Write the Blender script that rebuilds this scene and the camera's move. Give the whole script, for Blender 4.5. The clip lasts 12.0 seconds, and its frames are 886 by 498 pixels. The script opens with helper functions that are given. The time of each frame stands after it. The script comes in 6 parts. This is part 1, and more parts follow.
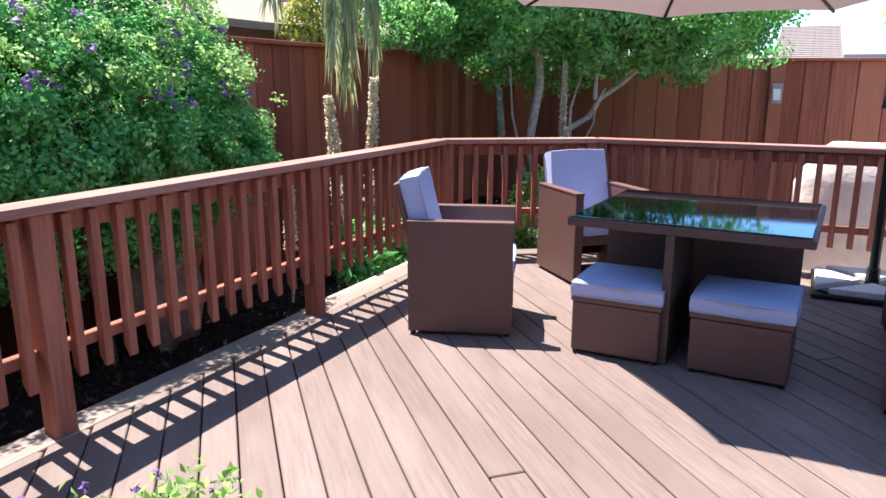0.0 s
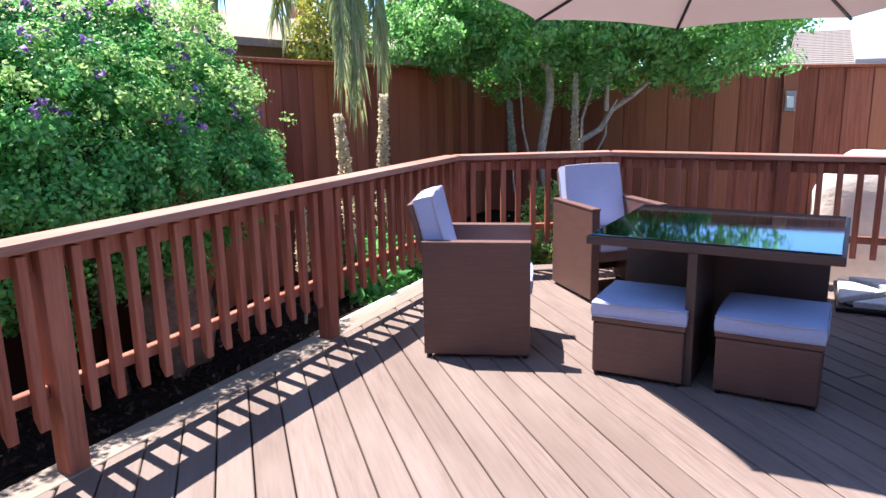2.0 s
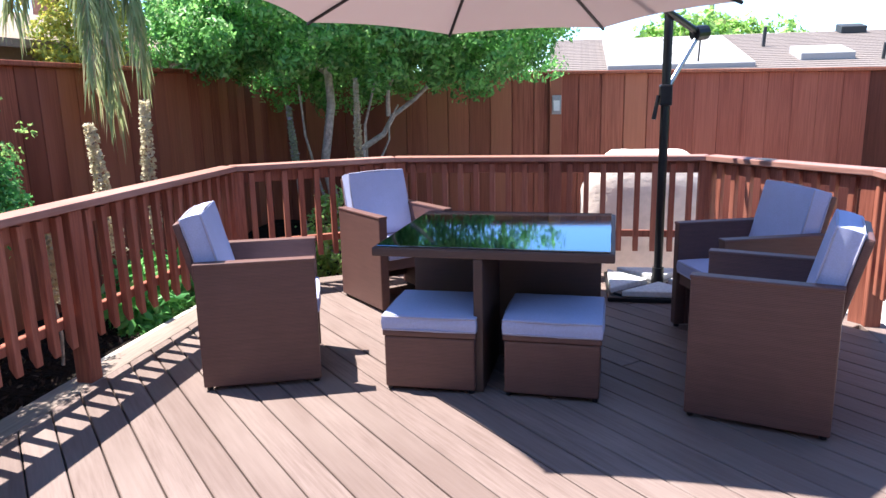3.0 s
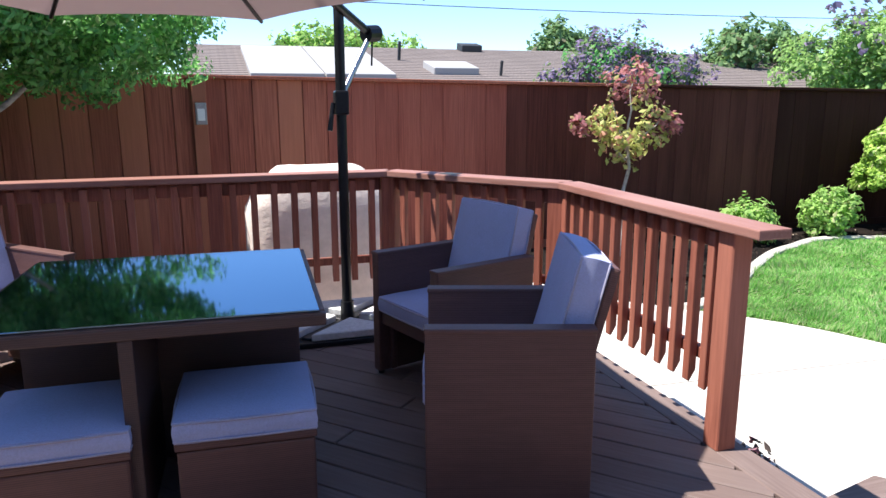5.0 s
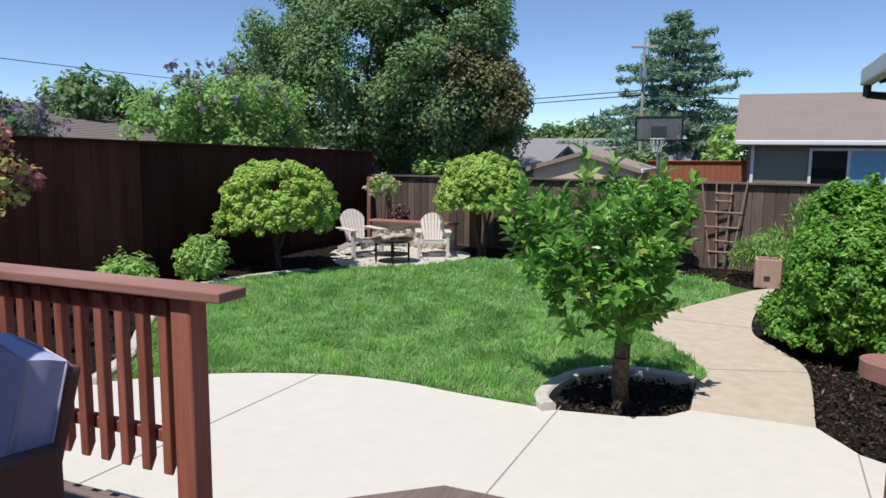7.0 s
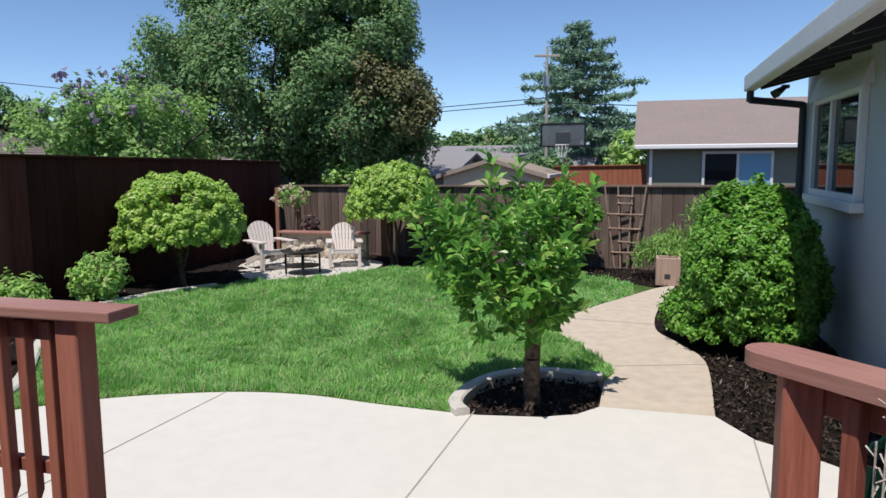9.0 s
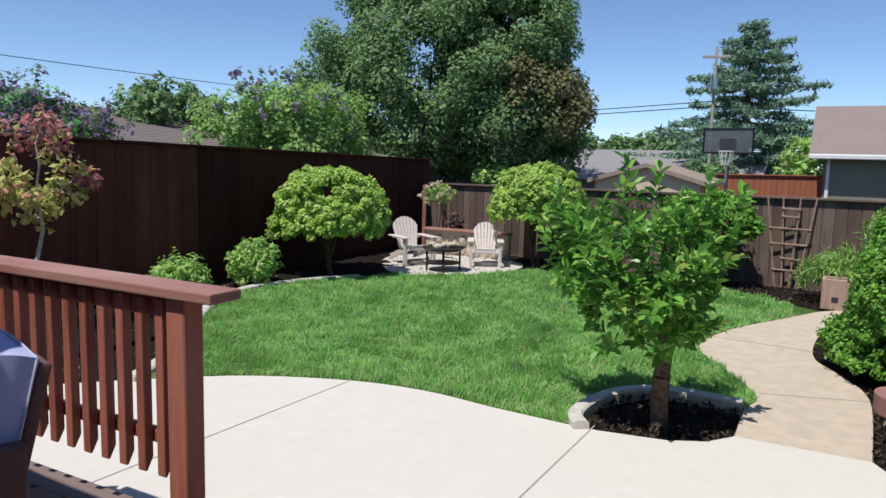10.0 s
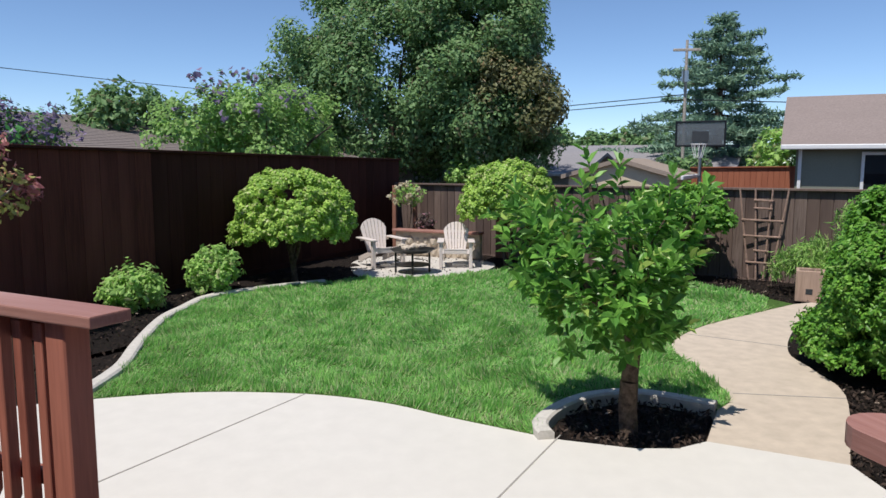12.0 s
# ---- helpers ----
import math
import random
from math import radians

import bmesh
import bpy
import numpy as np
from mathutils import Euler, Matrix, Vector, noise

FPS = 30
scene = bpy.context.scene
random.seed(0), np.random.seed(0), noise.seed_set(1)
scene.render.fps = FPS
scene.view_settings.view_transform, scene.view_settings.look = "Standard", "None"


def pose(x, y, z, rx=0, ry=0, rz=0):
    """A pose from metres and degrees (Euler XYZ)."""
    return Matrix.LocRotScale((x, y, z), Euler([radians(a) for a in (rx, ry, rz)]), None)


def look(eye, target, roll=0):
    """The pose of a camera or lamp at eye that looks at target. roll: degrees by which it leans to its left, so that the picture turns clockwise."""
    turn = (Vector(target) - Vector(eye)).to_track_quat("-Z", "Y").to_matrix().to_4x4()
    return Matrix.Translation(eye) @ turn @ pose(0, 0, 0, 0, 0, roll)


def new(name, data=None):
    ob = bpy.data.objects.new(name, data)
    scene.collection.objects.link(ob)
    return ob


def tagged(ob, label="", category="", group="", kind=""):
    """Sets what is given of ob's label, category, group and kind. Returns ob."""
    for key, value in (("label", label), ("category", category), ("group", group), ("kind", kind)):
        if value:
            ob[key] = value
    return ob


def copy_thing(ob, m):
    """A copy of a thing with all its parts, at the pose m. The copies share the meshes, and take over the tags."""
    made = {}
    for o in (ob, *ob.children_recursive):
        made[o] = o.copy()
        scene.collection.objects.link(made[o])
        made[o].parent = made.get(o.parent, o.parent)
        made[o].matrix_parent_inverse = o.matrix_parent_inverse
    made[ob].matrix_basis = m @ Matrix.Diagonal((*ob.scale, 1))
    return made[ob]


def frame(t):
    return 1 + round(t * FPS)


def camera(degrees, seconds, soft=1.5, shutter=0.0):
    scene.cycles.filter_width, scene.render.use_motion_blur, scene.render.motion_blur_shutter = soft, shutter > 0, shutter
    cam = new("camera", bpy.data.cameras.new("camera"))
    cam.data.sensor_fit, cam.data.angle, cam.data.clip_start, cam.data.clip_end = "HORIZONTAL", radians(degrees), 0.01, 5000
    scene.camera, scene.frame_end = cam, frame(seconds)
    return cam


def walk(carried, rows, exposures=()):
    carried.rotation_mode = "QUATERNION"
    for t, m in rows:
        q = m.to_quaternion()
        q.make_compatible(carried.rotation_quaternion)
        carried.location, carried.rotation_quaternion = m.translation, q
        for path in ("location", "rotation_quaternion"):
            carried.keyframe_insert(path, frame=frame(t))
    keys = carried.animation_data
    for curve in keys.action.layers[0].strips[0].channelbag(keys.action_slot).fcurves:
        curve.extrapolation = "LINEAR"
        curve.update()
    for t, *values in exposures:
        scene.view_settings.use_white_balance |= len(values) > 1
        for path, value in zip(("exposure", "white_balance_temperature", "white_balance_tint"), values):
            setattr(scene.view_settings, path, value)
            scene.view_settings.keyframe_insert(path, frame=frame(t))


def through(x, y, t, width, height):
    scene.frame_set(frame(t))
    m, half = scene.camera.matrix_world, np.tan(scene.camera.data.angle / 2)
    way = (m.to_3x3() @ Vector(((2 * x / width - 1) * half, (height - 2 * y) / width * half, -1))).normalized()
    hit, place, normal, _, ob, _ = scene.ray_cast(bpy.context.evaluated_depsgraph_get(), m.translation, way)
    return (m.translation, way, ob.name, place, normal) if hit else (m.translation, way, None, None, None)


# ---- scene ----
cam = camera(63.8, 12.0)
PATH = [
    (0, (0.318, 0.174, 1.369), (-0.551, 1.916, 0.91), 0.1),
    (0.5, (0.303, 0.184, 1.383), (-0.874, 1.736, 0.929), -0.5),
    (1, (0.334, 0.214, 1.38), (-1.002, 1.628, 0.914), 0.1),
    (1.5, (0.364, 0.27, 1.403), (-0.891, 1.751, 0.922), -1.9),
    (2, (0.249, 0.235, 1.407), (-0.645, 1.971, 0.977), -1.1),
    (2.5, (0.243, 0.301, 1.398), (-0.328, 2.177, 1.004), -0.8),
    (2.7, (0.244, 0.343, 1.413), (-0.222, 2.241, 0.989), -1.0),
    (4.3, (0.178, 0.983, 1.416), (0.22, 2.936, 0.986), -0.7),
    (4.5, (0.143, 1.033, 1.416), (0.344, 2.977, 0.994), 0.0),
    (5, (0.107, 1.33, 1.385), (0.705, 3.193, 0.972), -0.1),
    (5.5, (0.087, 1.551, 1.403), (1.061, 3.27, 1.092), 1.1),
    (6, (0.074, 1.722, 1.413), (1.488, 3.111, 1.147), -0.2),
    (6.2, (0.048, 1.73, 1.418), (1.55, 3.024, 1.157), -0.1),
    (6.5, (0.033, 1.741, 1.413), (1.717, 2.787, 1.155), 0.7),
    (7, (0.038, 1.733, 1.406), (1.867, 2.495, 1.139), 0.6),
    (7.2, (0.052, 1.717, 1.386), (1.916, 2.394, 1.128), 0.5),
    (8.8, (0.044, 1.713, 1.397), (1.979, 2.159, 1.155), 0.1),
    (9, (0.068, 1.705, 1.398), (1.98, 2.241, 1.155), -0.4),
    (9.5, (0.171, 1.64, 1.398), (2.006, 2.396, 1.156), 1.4),
    (10, (0.236, 1.575, 1.385), (1.99, 2.504, 1.142), 1.5),
    (10.5, (0.254, 1.543, 1.39), (1.976, 2.53, 1.145), 1.4),
    (11, (0.273, 1.527, 1.374), (2.014, 2.468, 1.088), 0.5),
    (11.5, (0.408, 1.542, 1.368), (2.214, 2.349, 1.07), 0.4),
    (12, (0.583, 1.545, 1.37), (2.362, 2.426, 1.128), 0.1),
]
walk(cam, [(t, look(eye, target, roll)) for t, eye, target, roll in PATH],
     [(0, 2.05), (2.7, 2.1), (4.5, 1.82), (5.1, 1.33), (5.6, 0.77), (6.3, 0.66), (6.7, 0.54), (7.0, 0.43), (12, 0.4)])

# ---- world, sun, exposure ----
SUN_WAY = Vector((-0.47, 0.10, 1.0)).normalized()
world = bpy.data.worlds.new("world")
scene.world = world
world.use_nodes = True
wn = world.node_tree.nodes
sky = wn.new("ShaderNodeTexSky")
sky.sky_type = "NISHITA"
sky.sun_disc = False
sky.sun_elevation = math.asin(SUN_WAY.z)
sky.sun_rotation = math.atan2(SUN_WAY.x, SUN_WAY.y)
sky.altitude = 3200
sky.air_density = 1.0
sky.dust_density = 0.0
sky.ozone_density = 4.5
wn["Background"].inputs["Strength"].default_value = 0.11
world.node_tree.links.new(sky.outputs[0], wn["Background"].inputs[0])
sun = new("sun", bpy.data.lights.new("sun", "SUN"))
sun.data.energy = 3.6
sun.data.angle = radians(0.55)
sun.data.color = (1.0, 0.945, 0.885)
sun.matrix_world = look((0, 0, 30), Vector((0, 0, 30)) - SUN_WAY)

# ---- materials ----


def nodes_of(name):
    m = bpy.data.materials.new(name)
    m.use_nodes = True
    t = m.node_tree
    return m, t, t.nodes["Principled BSDF"]


def mixed(t, fac, a, b):
    n = t.nodes.new("ShaderNodeMix")
    n.data_type = "RGBA"
    for socket, v in ((n.inputs[0], fac), (n.inputs[6], a), (n.inputs[7], b)):
        if isinstance(v, (float, int)):
            socket.default_value = v
        elif isinstance(v, tuple):
            socket.default_value = (*v[:3], 1)
        else:
            t.links.new(v, socket)
    return n.outputs[2]


def ramp(t, src, lo, hi):
    n = t.nodes.new("ShaderNodeMapRange")
    n.inputs[1].default_value, n.inputs[2].default_value = lo, hi
    t.links.new(src, n.inputs[0])
    return n.outputs[0]


def noisy(t, scale, detail=4.0, stretch=(1, 1, 1), rough=0.6, per_object=False):
    c = t.nodes.new("ShaderNodeTexCoord")
    mp = t.nodes.new("ShaderNodeMapping")
    mp.inputs["Scale"].default_value = stretch
    t.links.new(c.outputs["Object"], mp.inputs[0])
    src = mp.outputs[0]
    if per_object:
        oi = t.nodes.new("ShaderNodeObjectInfo")
        mul = t.nodes.new("ShaderNodeMath")
        mul.operation = "MULTIPLY"
        mul.inputs[1].default_value = 37.0
        t.links.new(oi.outputs["Random"], mul.inputs[0])
        add = t.nodes.new("ShaderNodeVectorMath")
        add.operation = "ADD"
        t.links.new(src, add.inputs[0])
        t.links.new(mul.outputs[0], add.inputs[1])
        src = add.outputs[0]
    n = t.nodes.new("ShaderNodeTexNoise")
    n.inputs["Scale"].default_value, n.inputs["Detail"].default_value, n.inputs["Roughness"].default_value = scale, detail, rough
    t.links.new(src, n.inputs["Vector"])
    return n.outputs["Fac"]


def bump(t, b, src, strength, dist):
    n = t.nodes.new("ShaderNodeBump")
    n.inputs["Strength"].default_value, n.inputs["Distance"].default_value = strength, dist
    t.links.new(src, n.inputs["Height"])
    t.links.new(n.outputs[0], b.inputs["Normal"])


def plain(name, color, rough=0.6, metal=0.0, grain=40.0, amount=0.18, relief=0.15, depth=0.003):
    """A surface of one colour with fine grain and large faint stains."""
    m, t, b = nodes_of(name)
    fine, broad = noisy(t, grain), noisy(t, grain / 14)
    dark = tuple(v * (1 - amount * 1.6) for v in color)
    light = tuple(min(1, v * (1 + amount)) for v in color)
    c = mixed(t, ramp(t, fine, 0.3, 0.7), dark, light)
    c = mixed(t, ramp(t, broad, 0.35, 0.75), c, mixed(t, 0.5, c, dark))
    t.links.new(c, b.inputs["Base Color"])
    b.inputs["Roughness"].default_value, b.inputs["Metallic"].default_value = rough, metal
    if rough > 0.75:
        b.inputs["Specular IOR Level"].default_value = 0.2
    if relief:
        bump(t, b, fine, relief, depth)
    return m


def wood(name, dark, light, along="y", rough=0.65, spread=0.35, worn=None, relief=0.35, odd=None, gloss=0.3):
    """Stained boards: grain along one axis, boards that differ, worn pale patches."""
    m, t, b = nodes_of(name)
    fine_s = {"x": (0.8, 14, 14), "y": (14, 0.8, 14), "z": (14, 14, 0.8)}[along]
    grain = noisy(t, 5.0, 6.0, fine_s, 0.65, True)
    broad = noisy(t, 1.3, 3.0, tuple(max(0.6, v / 9) for v in fine_s), 0.6, True)
    c = mixed(t, ramp(t, grain, 0.3, 0.72), dark, light)
    oi = t.nodes.new("ShaderNodeObjectInfo")
    c2 = mixed(t, ramp(t, oi.outputs["Random"], 0, 1 / max(spread, 0.01)), c, dark)
    c3 = mixed(t, ramp(t, broad, 0.42, 0.75), c2, worn or light)
    c4 = mixed(t, 0.5, c2, c3)
    if odd:
        spin = t.nodes.new("ShaderNodeMath")
        spin.operation = "MULTIPLY"
        spin.inputs[1].default_value = 7.31
        t.links.new(oi.outputs["Random"], spin.inputs[0])
        part_of = t.nodes.new("ShaderNodeMath")
        part_of.operation = "FRACT"
        t.links.new(spin.outputs[0], part_of.inputs[0])
        c4 = mixed(t, ramp(t, part_of.outputs[0], 0.45, 1.3), c4, odd)
    t.links.new(c4, b.inputs["Base Color"])
    b.inputs["Roughness"].default_value = rough
    b.inputs["Specular IOR Level"].default_value = gloss
    bump(t, b, grain, relief, 0.004)
    return m


def leafy(name, dark, light, extra=None, extra_share=0.0, gloss=0.45, through=0.3, lift=1.0, mottle=0.35, patch_scale=1.6):
    """Leaves: every leaf has its own shade, and light comes through it."""
    m, t, b = nodes_of(name)
    g = t.nodes.new("ShaderNodeNewGeometry")
    rnd = g.outputs["Random Per Island"]
    dark, light = tuple(v * lift for v in dark), tuple(v * lift for v in light)
    c = mixed(t, rnd, dark, light)
    patch = noisy(t, patch_scale, 3.0)
    c = mixed(t, ramp(t, patch, 0.35, 0.7), mixed(t, mottle, c, dark), c)
    if extra:
        c = mixed(t, ramp(t, rnd, 1 - extra_share - 0.02, 1 - extra_share + 0.02), c, extra)
    t.links.new(c, b.inputs["Base Color"])
    b.inputs["Roughness"].default_value = gloss
    b.inputs["Specular IOR Level"].default_value = 0.3
    tr = t.nodes.new("ShaderNodeBsdfTranslucent")
    t.links.new(c, tr.inputs[0])
    mix = t.nodes.new("ShaderNodeMixShader")
    mix.inputs[0].default_value = through
    t.links.new(b.outputs[0], mix.inputs[1])
    t.links.new(tr.outputs[0], mix.inputs[2])
    t.links.new(mix.outputs[0], t.nodes["Material Output"].inputs[0])
    return m


def woven(name, dark, light):
    """Flat resin wicker: a fine basket weave in relief."""
    m, t, b = nodes_of(name)
    c = t.nodes.new("ShaderNodeTexCoord")
    waves = []
    for axis, scale in (("Z", 44.0), ("X", 52.0), ("Y", 52.0)):
        w = t.nodes.new("ShaderNodeTexWave")
        w.bands_direction = axis
        w.inputs["Scale"].default_value = scale
        w.inputs["Distortion"].default_value = 1.6
        w.inputs["Detail"].default_value = 1.0
        t.links.new(c.outputs["Object"], w.inputs["Vector"])
        waves.append(w.outputs["Fac"])
    mul = t.nodes.new("ShaderNodeMath")
    mul.operation = "MAXIMUM"
    t.links.new(waves[1], mul.inputs[0])
    t.links.new(waves[2], mul.inputs[1])
    mul2 = t.nodes.new("ShaderNodeMath")
    mul2.operation = "MULTIPLY_ADD"
    mul2.inputs[1].default_value = 0.25
    t.links.new(mul.outputs[0], mul2.inputs[0])
    half = t.nodes.new("ShaderNodeMath")
    half.operation = "MULTIPLY"
    half.inputs[1].default_value = 0.6
    t.links.new(waves[0], half.inputs[0])
    t.links.new(half.outputs[0], mul2.inputs[2])
    broad = noisy(t, 3.0)
    streak = noisy(t, 6.0, 3.0, (1, 1, 14))
    col = mixed(t, ramp(t, mul2.outputs[0], -0.4, 1.0), dark, light)
    col = mixed(t, ramp(t, streak, 0.4, 0.75), col, mixed(t, 0.5, col, light))
    col = mixed(t, ramp(t, broad, 0.45, 0.8), col, mixed(t, 0.35, col, dark))
    t.links.new(col, b.inputs["Base Color"])
    b.inputs["Roughness"].default_value = 0.5
    bump(t, b, mul2.outputs[0], 0.35, 0.002)
    return m


M = {}
M["deck"] = wood("deck_wood", (0.142, 0.099, 0.086), (0.236, 0.177, 0.16), "x", 0.6, 0.7, (0.28, 0.222, 0.2), 0.3)
M["border"] = wood("border_wood", (0.19, 0.145, 0.12), (0.34, 0.275, 0.24), "x", 0.75, 0.4, (0.4, 0.34, 0.3), 0.4)
M["rail"] = wood("rail_wood", (0.19, 0.056, 0.038), (0.47, 0.165, 0.108), "z", 0.6, 0.45, (0.55, 0.235, 0.165), 0.4)
M["cap"] = wood("rail_cap_wood", (0.27, 0.12, 0.09), (0.43, 0.23, 0.19), "x", 0.5, 0.5, (0.5, 0.32, 0.28), 0.3)
M["fence"] = wood("fence_stain", (0.15, 0.042, 0.028), (0.5, 0.155, 0.095), "z", 0.7, 0.9, (0.48, 0.175, 0.115), 0.5, (0.46, 0.175, 0.1), 0.15)
M["fence_flush"] = wood("fence_flush_stain", (0.19, 0.05, 0.036), (0.40, 0.118, 0.078), "z", 0.7, 0.25, (0.43, 0.147, 0.1), 0.5, None, 0.15)
# Darker copies of the fence stain: shade on the wood put into the colour.
M["fence_half_shaded"] = wood("fence_half_shaded_stain", (0.06, 0.018, 0.014), (0.14, 0.044, 0.031), "z", 0.75, 0.6, (0.2, 0.07, 0.05), 0.5, None, 0.12)
M["fence_shaded"] = wood("fence_shaded_stain", (0.028, 0.01, 0.0075), (0.076, 0.025, 0.019), "z", 0.8, 0.9, (0.075, 0.03, 0.023), 0.5, None, 0.1)
M["fence_old"] = wood("fence_weathered", (0.075, 0.05, 0.042), (0.23, 0.175, 0.15), "z", 0.85, 0.9, (0.27, 0.19, 0.15), 0.6)
M["wicker"] = woven("resin_wicker", (0.034, 0.016, 0.015), (0.165, 0.08, 0.068))
M["wicker_dark"] = woven("dark_resin_wicker", (0.028, 0.017, 0.016), (0.1, 0.057, 0.05))
M["cushion"] = plain("cushion_fabric", (0.43, 0.47, 0.69), 0.9, 0, 160, 0.08, 0.25, 0.002)
M["piping"] = plain("cushion_piping", (0.43, 0.42, 0.53), 0.9, 0, 160, 0.08, 0.2, 0.001)
M["canopy"] = leafy("canopy_fabric", (0.66, 0.57, 0.56), (0.68, 0.59, 0.58), None, 0, 0.9, 0.31)
M["black"] = plain("black_metal", (0.014, 0.015, 0.018), 0.35, 0.3, 60, 0.2, 0.05, 0.001)
M["steel"] = plain("bare_steel", (0.45, 0.46, 0.48), 0.3, 0.9, 60, 0.1, 0.05, 0.001)
M["slab"] = plain("base_slab", (0.74, 0.75, 0.75), 0.8, 0, 40, 0.12, 0.2, 0.003)
M["concrete"] = plain("pale_concrete", (0.61, 0.585, 0.535), 0.85, 0, 7, 0.03, 0.06, 0.003)
M["path"] = plain("old_concrete", (0.53, 0.45, 0.36), 0.9, 0, 8, 0.09, 0.25, 0.005)
M["curb"] = plain("curb_concrete", (0.56, 0.53, 0.48), 0.85, 0, 20, 0.12, 0.25, 0.004)
M["mulch"] = plain("dark_mulch", (0.02, 0.014, 0.011), 0.95, 0, 45, 0.6, 1.0, 0.03)
M["chips"] = leafy("mulch_chips", (0.012, 0.008, 0.006), (0.09, 0.06, 0.045), (0.36, 0.29, 0.23), 0.025, 0.9, 0.0)
M["joint"] = plain("tooled_joint", (0.34, 0.32, 0.29), 0.9, 0, 20, 0.1, 0.2, 0.002)
M["stucco"] = plain("grey_stucco", (0.47, 0.505, 0.53), 0.9, 0, 70, 0.06, 0.35, 0.004)
M["white"] = plain("white_paint", (0.76, 0.76, 0.75), 0.5, 0, 30, 0.05, 0.08, 0.001)
# Dark paint, and shade put into the colour under deck and eaves.
M["shade_wood"] = plain("dark_paint_and_shade", (0.035, 0.04, 0.045), 0.6, 0, 30, 0.15, 0.1, 0.002)
M["cover"] = plain("cover_fabric", (0.76, 0.66, 0.60), 0.8, 0, 14, 0.08, 0.5, 0.02)
M["roof"] = plain("roof_shingle", (0.235, 0.2, 0.185), 0.95, 0, 18, 0.16, 0.6, 0.02)
M["roof_grey"] = plain("grey_shingle", (0.27, 0.26, 0.27), 0.95, 0, 18, 0.12, 0.5, 0.02)
M["bark"] = plain("bark", (0.13, 0.095, 0.07), 0.9, 0, 28, 0.4, 0.9, 0.02)
M["pale_bark"] = plain("pale_bark", (0.50, 0.45, 0.39), 0.85, 0, 28, 0.3, 0.6, 0.01)
M["soil"] = plain("dry_soil", (0.10, 0.075, 0.055), 0.95, 0, 3, 0.35, 0.6, 0.03)


def clear_glass(name, tint, rough=0.02, alpha=0.25, ior=1.5, coat=None):
    m, t, b = nodes_of(name)
    b.inputs["Base Color"].default_value = (*tint, 1)
    b.inputs["Roughness"].default_value = rough
    b.inputs["IOR"].default_value = ior
    b.inputs["Specular IOR Level"].default_value = 0.6
    tr = t.nodes.new("ShaderNodeBsdfTransparent")
    tr.inputs[0].default_value = (*[v ** 0.4 for v in tint], 1)
    face = b.outputs[0]
    if coat:
        gl = t.nodes.new("ShaderNodeBsdfGlossy")
        gl.inputs["Color"].default_value = (*coat, 1)
        gl.inputs["Roughness"].default_value = rough
        sheen = t.nodes.new("ShaderNodeMixShader")
        sheen.inputs[0].default_value = 0.4
        t.links.new(face, sheen.inputs[1])
        t.links.new(gl.outputs[0], sheen.inputs[2])
        face = sheen.outputs[0]
    mix = t.nodes.new("ShaderNodeMixShader")
    mix.inputs[0].default_value = alpha
    t.links.new(face, mix.inputs[1])
    t.links.new(tr.outputs[0], mix.inputs[2])
    t.links.new(mix.outputs[0], t.nodes["Material Output"].inputs[0])
    return m


M["table_glass"] = clear_glass("smoked_table_glass", (0.006, 0.018, 0.018), 0.045, 0.04, 1.6, (0.34, 0.68, 1.0))
M["pane"] = clear_glass("window_pane", (0.012, 0.015, 0.018), 0.02, 0.05)
M["solar"] = plain("solar_glass", (0.4, 0.4, 0.4), 0.7, 0, 30, 0.06, 0.05, 0.001)

# ---- building blocks ----


def add_box(bm, x0, y0, z0, x1, y1, z1, m=None):
    made = bmesh.ops.create_cube(bm, size=1.0)["verts"]
    s = Matrix.Translation(((x0 + x1) / 2, (y0 + y1) / 2, (z0 + z1) / 2)) @ Matrix.Diagonal((x1 - x0, y1 - y0, z1 - z0, 1))
    bmesh.ops.transform(bm, matrix=(m @ s) if m else s, verts=made)
    return made


def soft(bm, width, steps=1):
    bmesh.ops.bevel(bm, geom=list(bm.edges), offset=width, segments=steps, affect="EDGES", profile=0.6)
    return bm


def boxed(x0, y0, z0, x1, y1, z1, width=0.004, steps=1):
    bm = bmesh.new()
    add_box(bm, x0, y0, z0, x1, y1, z1)
    if width:
        soft(bm, width, steps)
    return bm


def add_tube(bm, a, b, r0, r1, sides=10):
    a, b = Vector(a), Vector(b)
    way = b - a
    m = Matrix.Translation((a + b) / 2) @ way.to_track_quat("Z", "Y").to_matrix().to_4x4()
    bmesh.ops.create_cone(bm, cap_ends=True, segments=sides, radius1=r0, radius2=r1, depth=way.length, matrix=m)


def tubed(a, b, r0, r1=None, sides=12):
    bm = bmesh.new()
    add_tube(bm, a, b, r0, r0 if r1 is None else r1, sides)
    return bm


def mesh_of(name, bm, mat, smooth=False):
    me = bpy.data.meshes.new(name)
    bm.normal_update()
    if smooth:
        for e in bm.edges:
            e.smooth = e.calc_face_angle(0.0) < 0.85
    bm.to_mesh(me)
    bm.free()
    me.materials.append(mat)
    if smooth:
        for p in me.polygons:
            p.use_smooth = True
    return me


def part(name, bm, mat, parent=None, label="", m=None, smooth=False):
    ob = new(name, mesh_of(name, bm, mat, smooth))
    if parent:
        ob.parent = parent
    if m is not None:
        ob.matrix_basis = m
    return tagged(ob, label)


def piece(name, me, parent, m):
    ob = new(name, me)
    ob.parent = parent
    ob.matrix_basis = m
    return ob


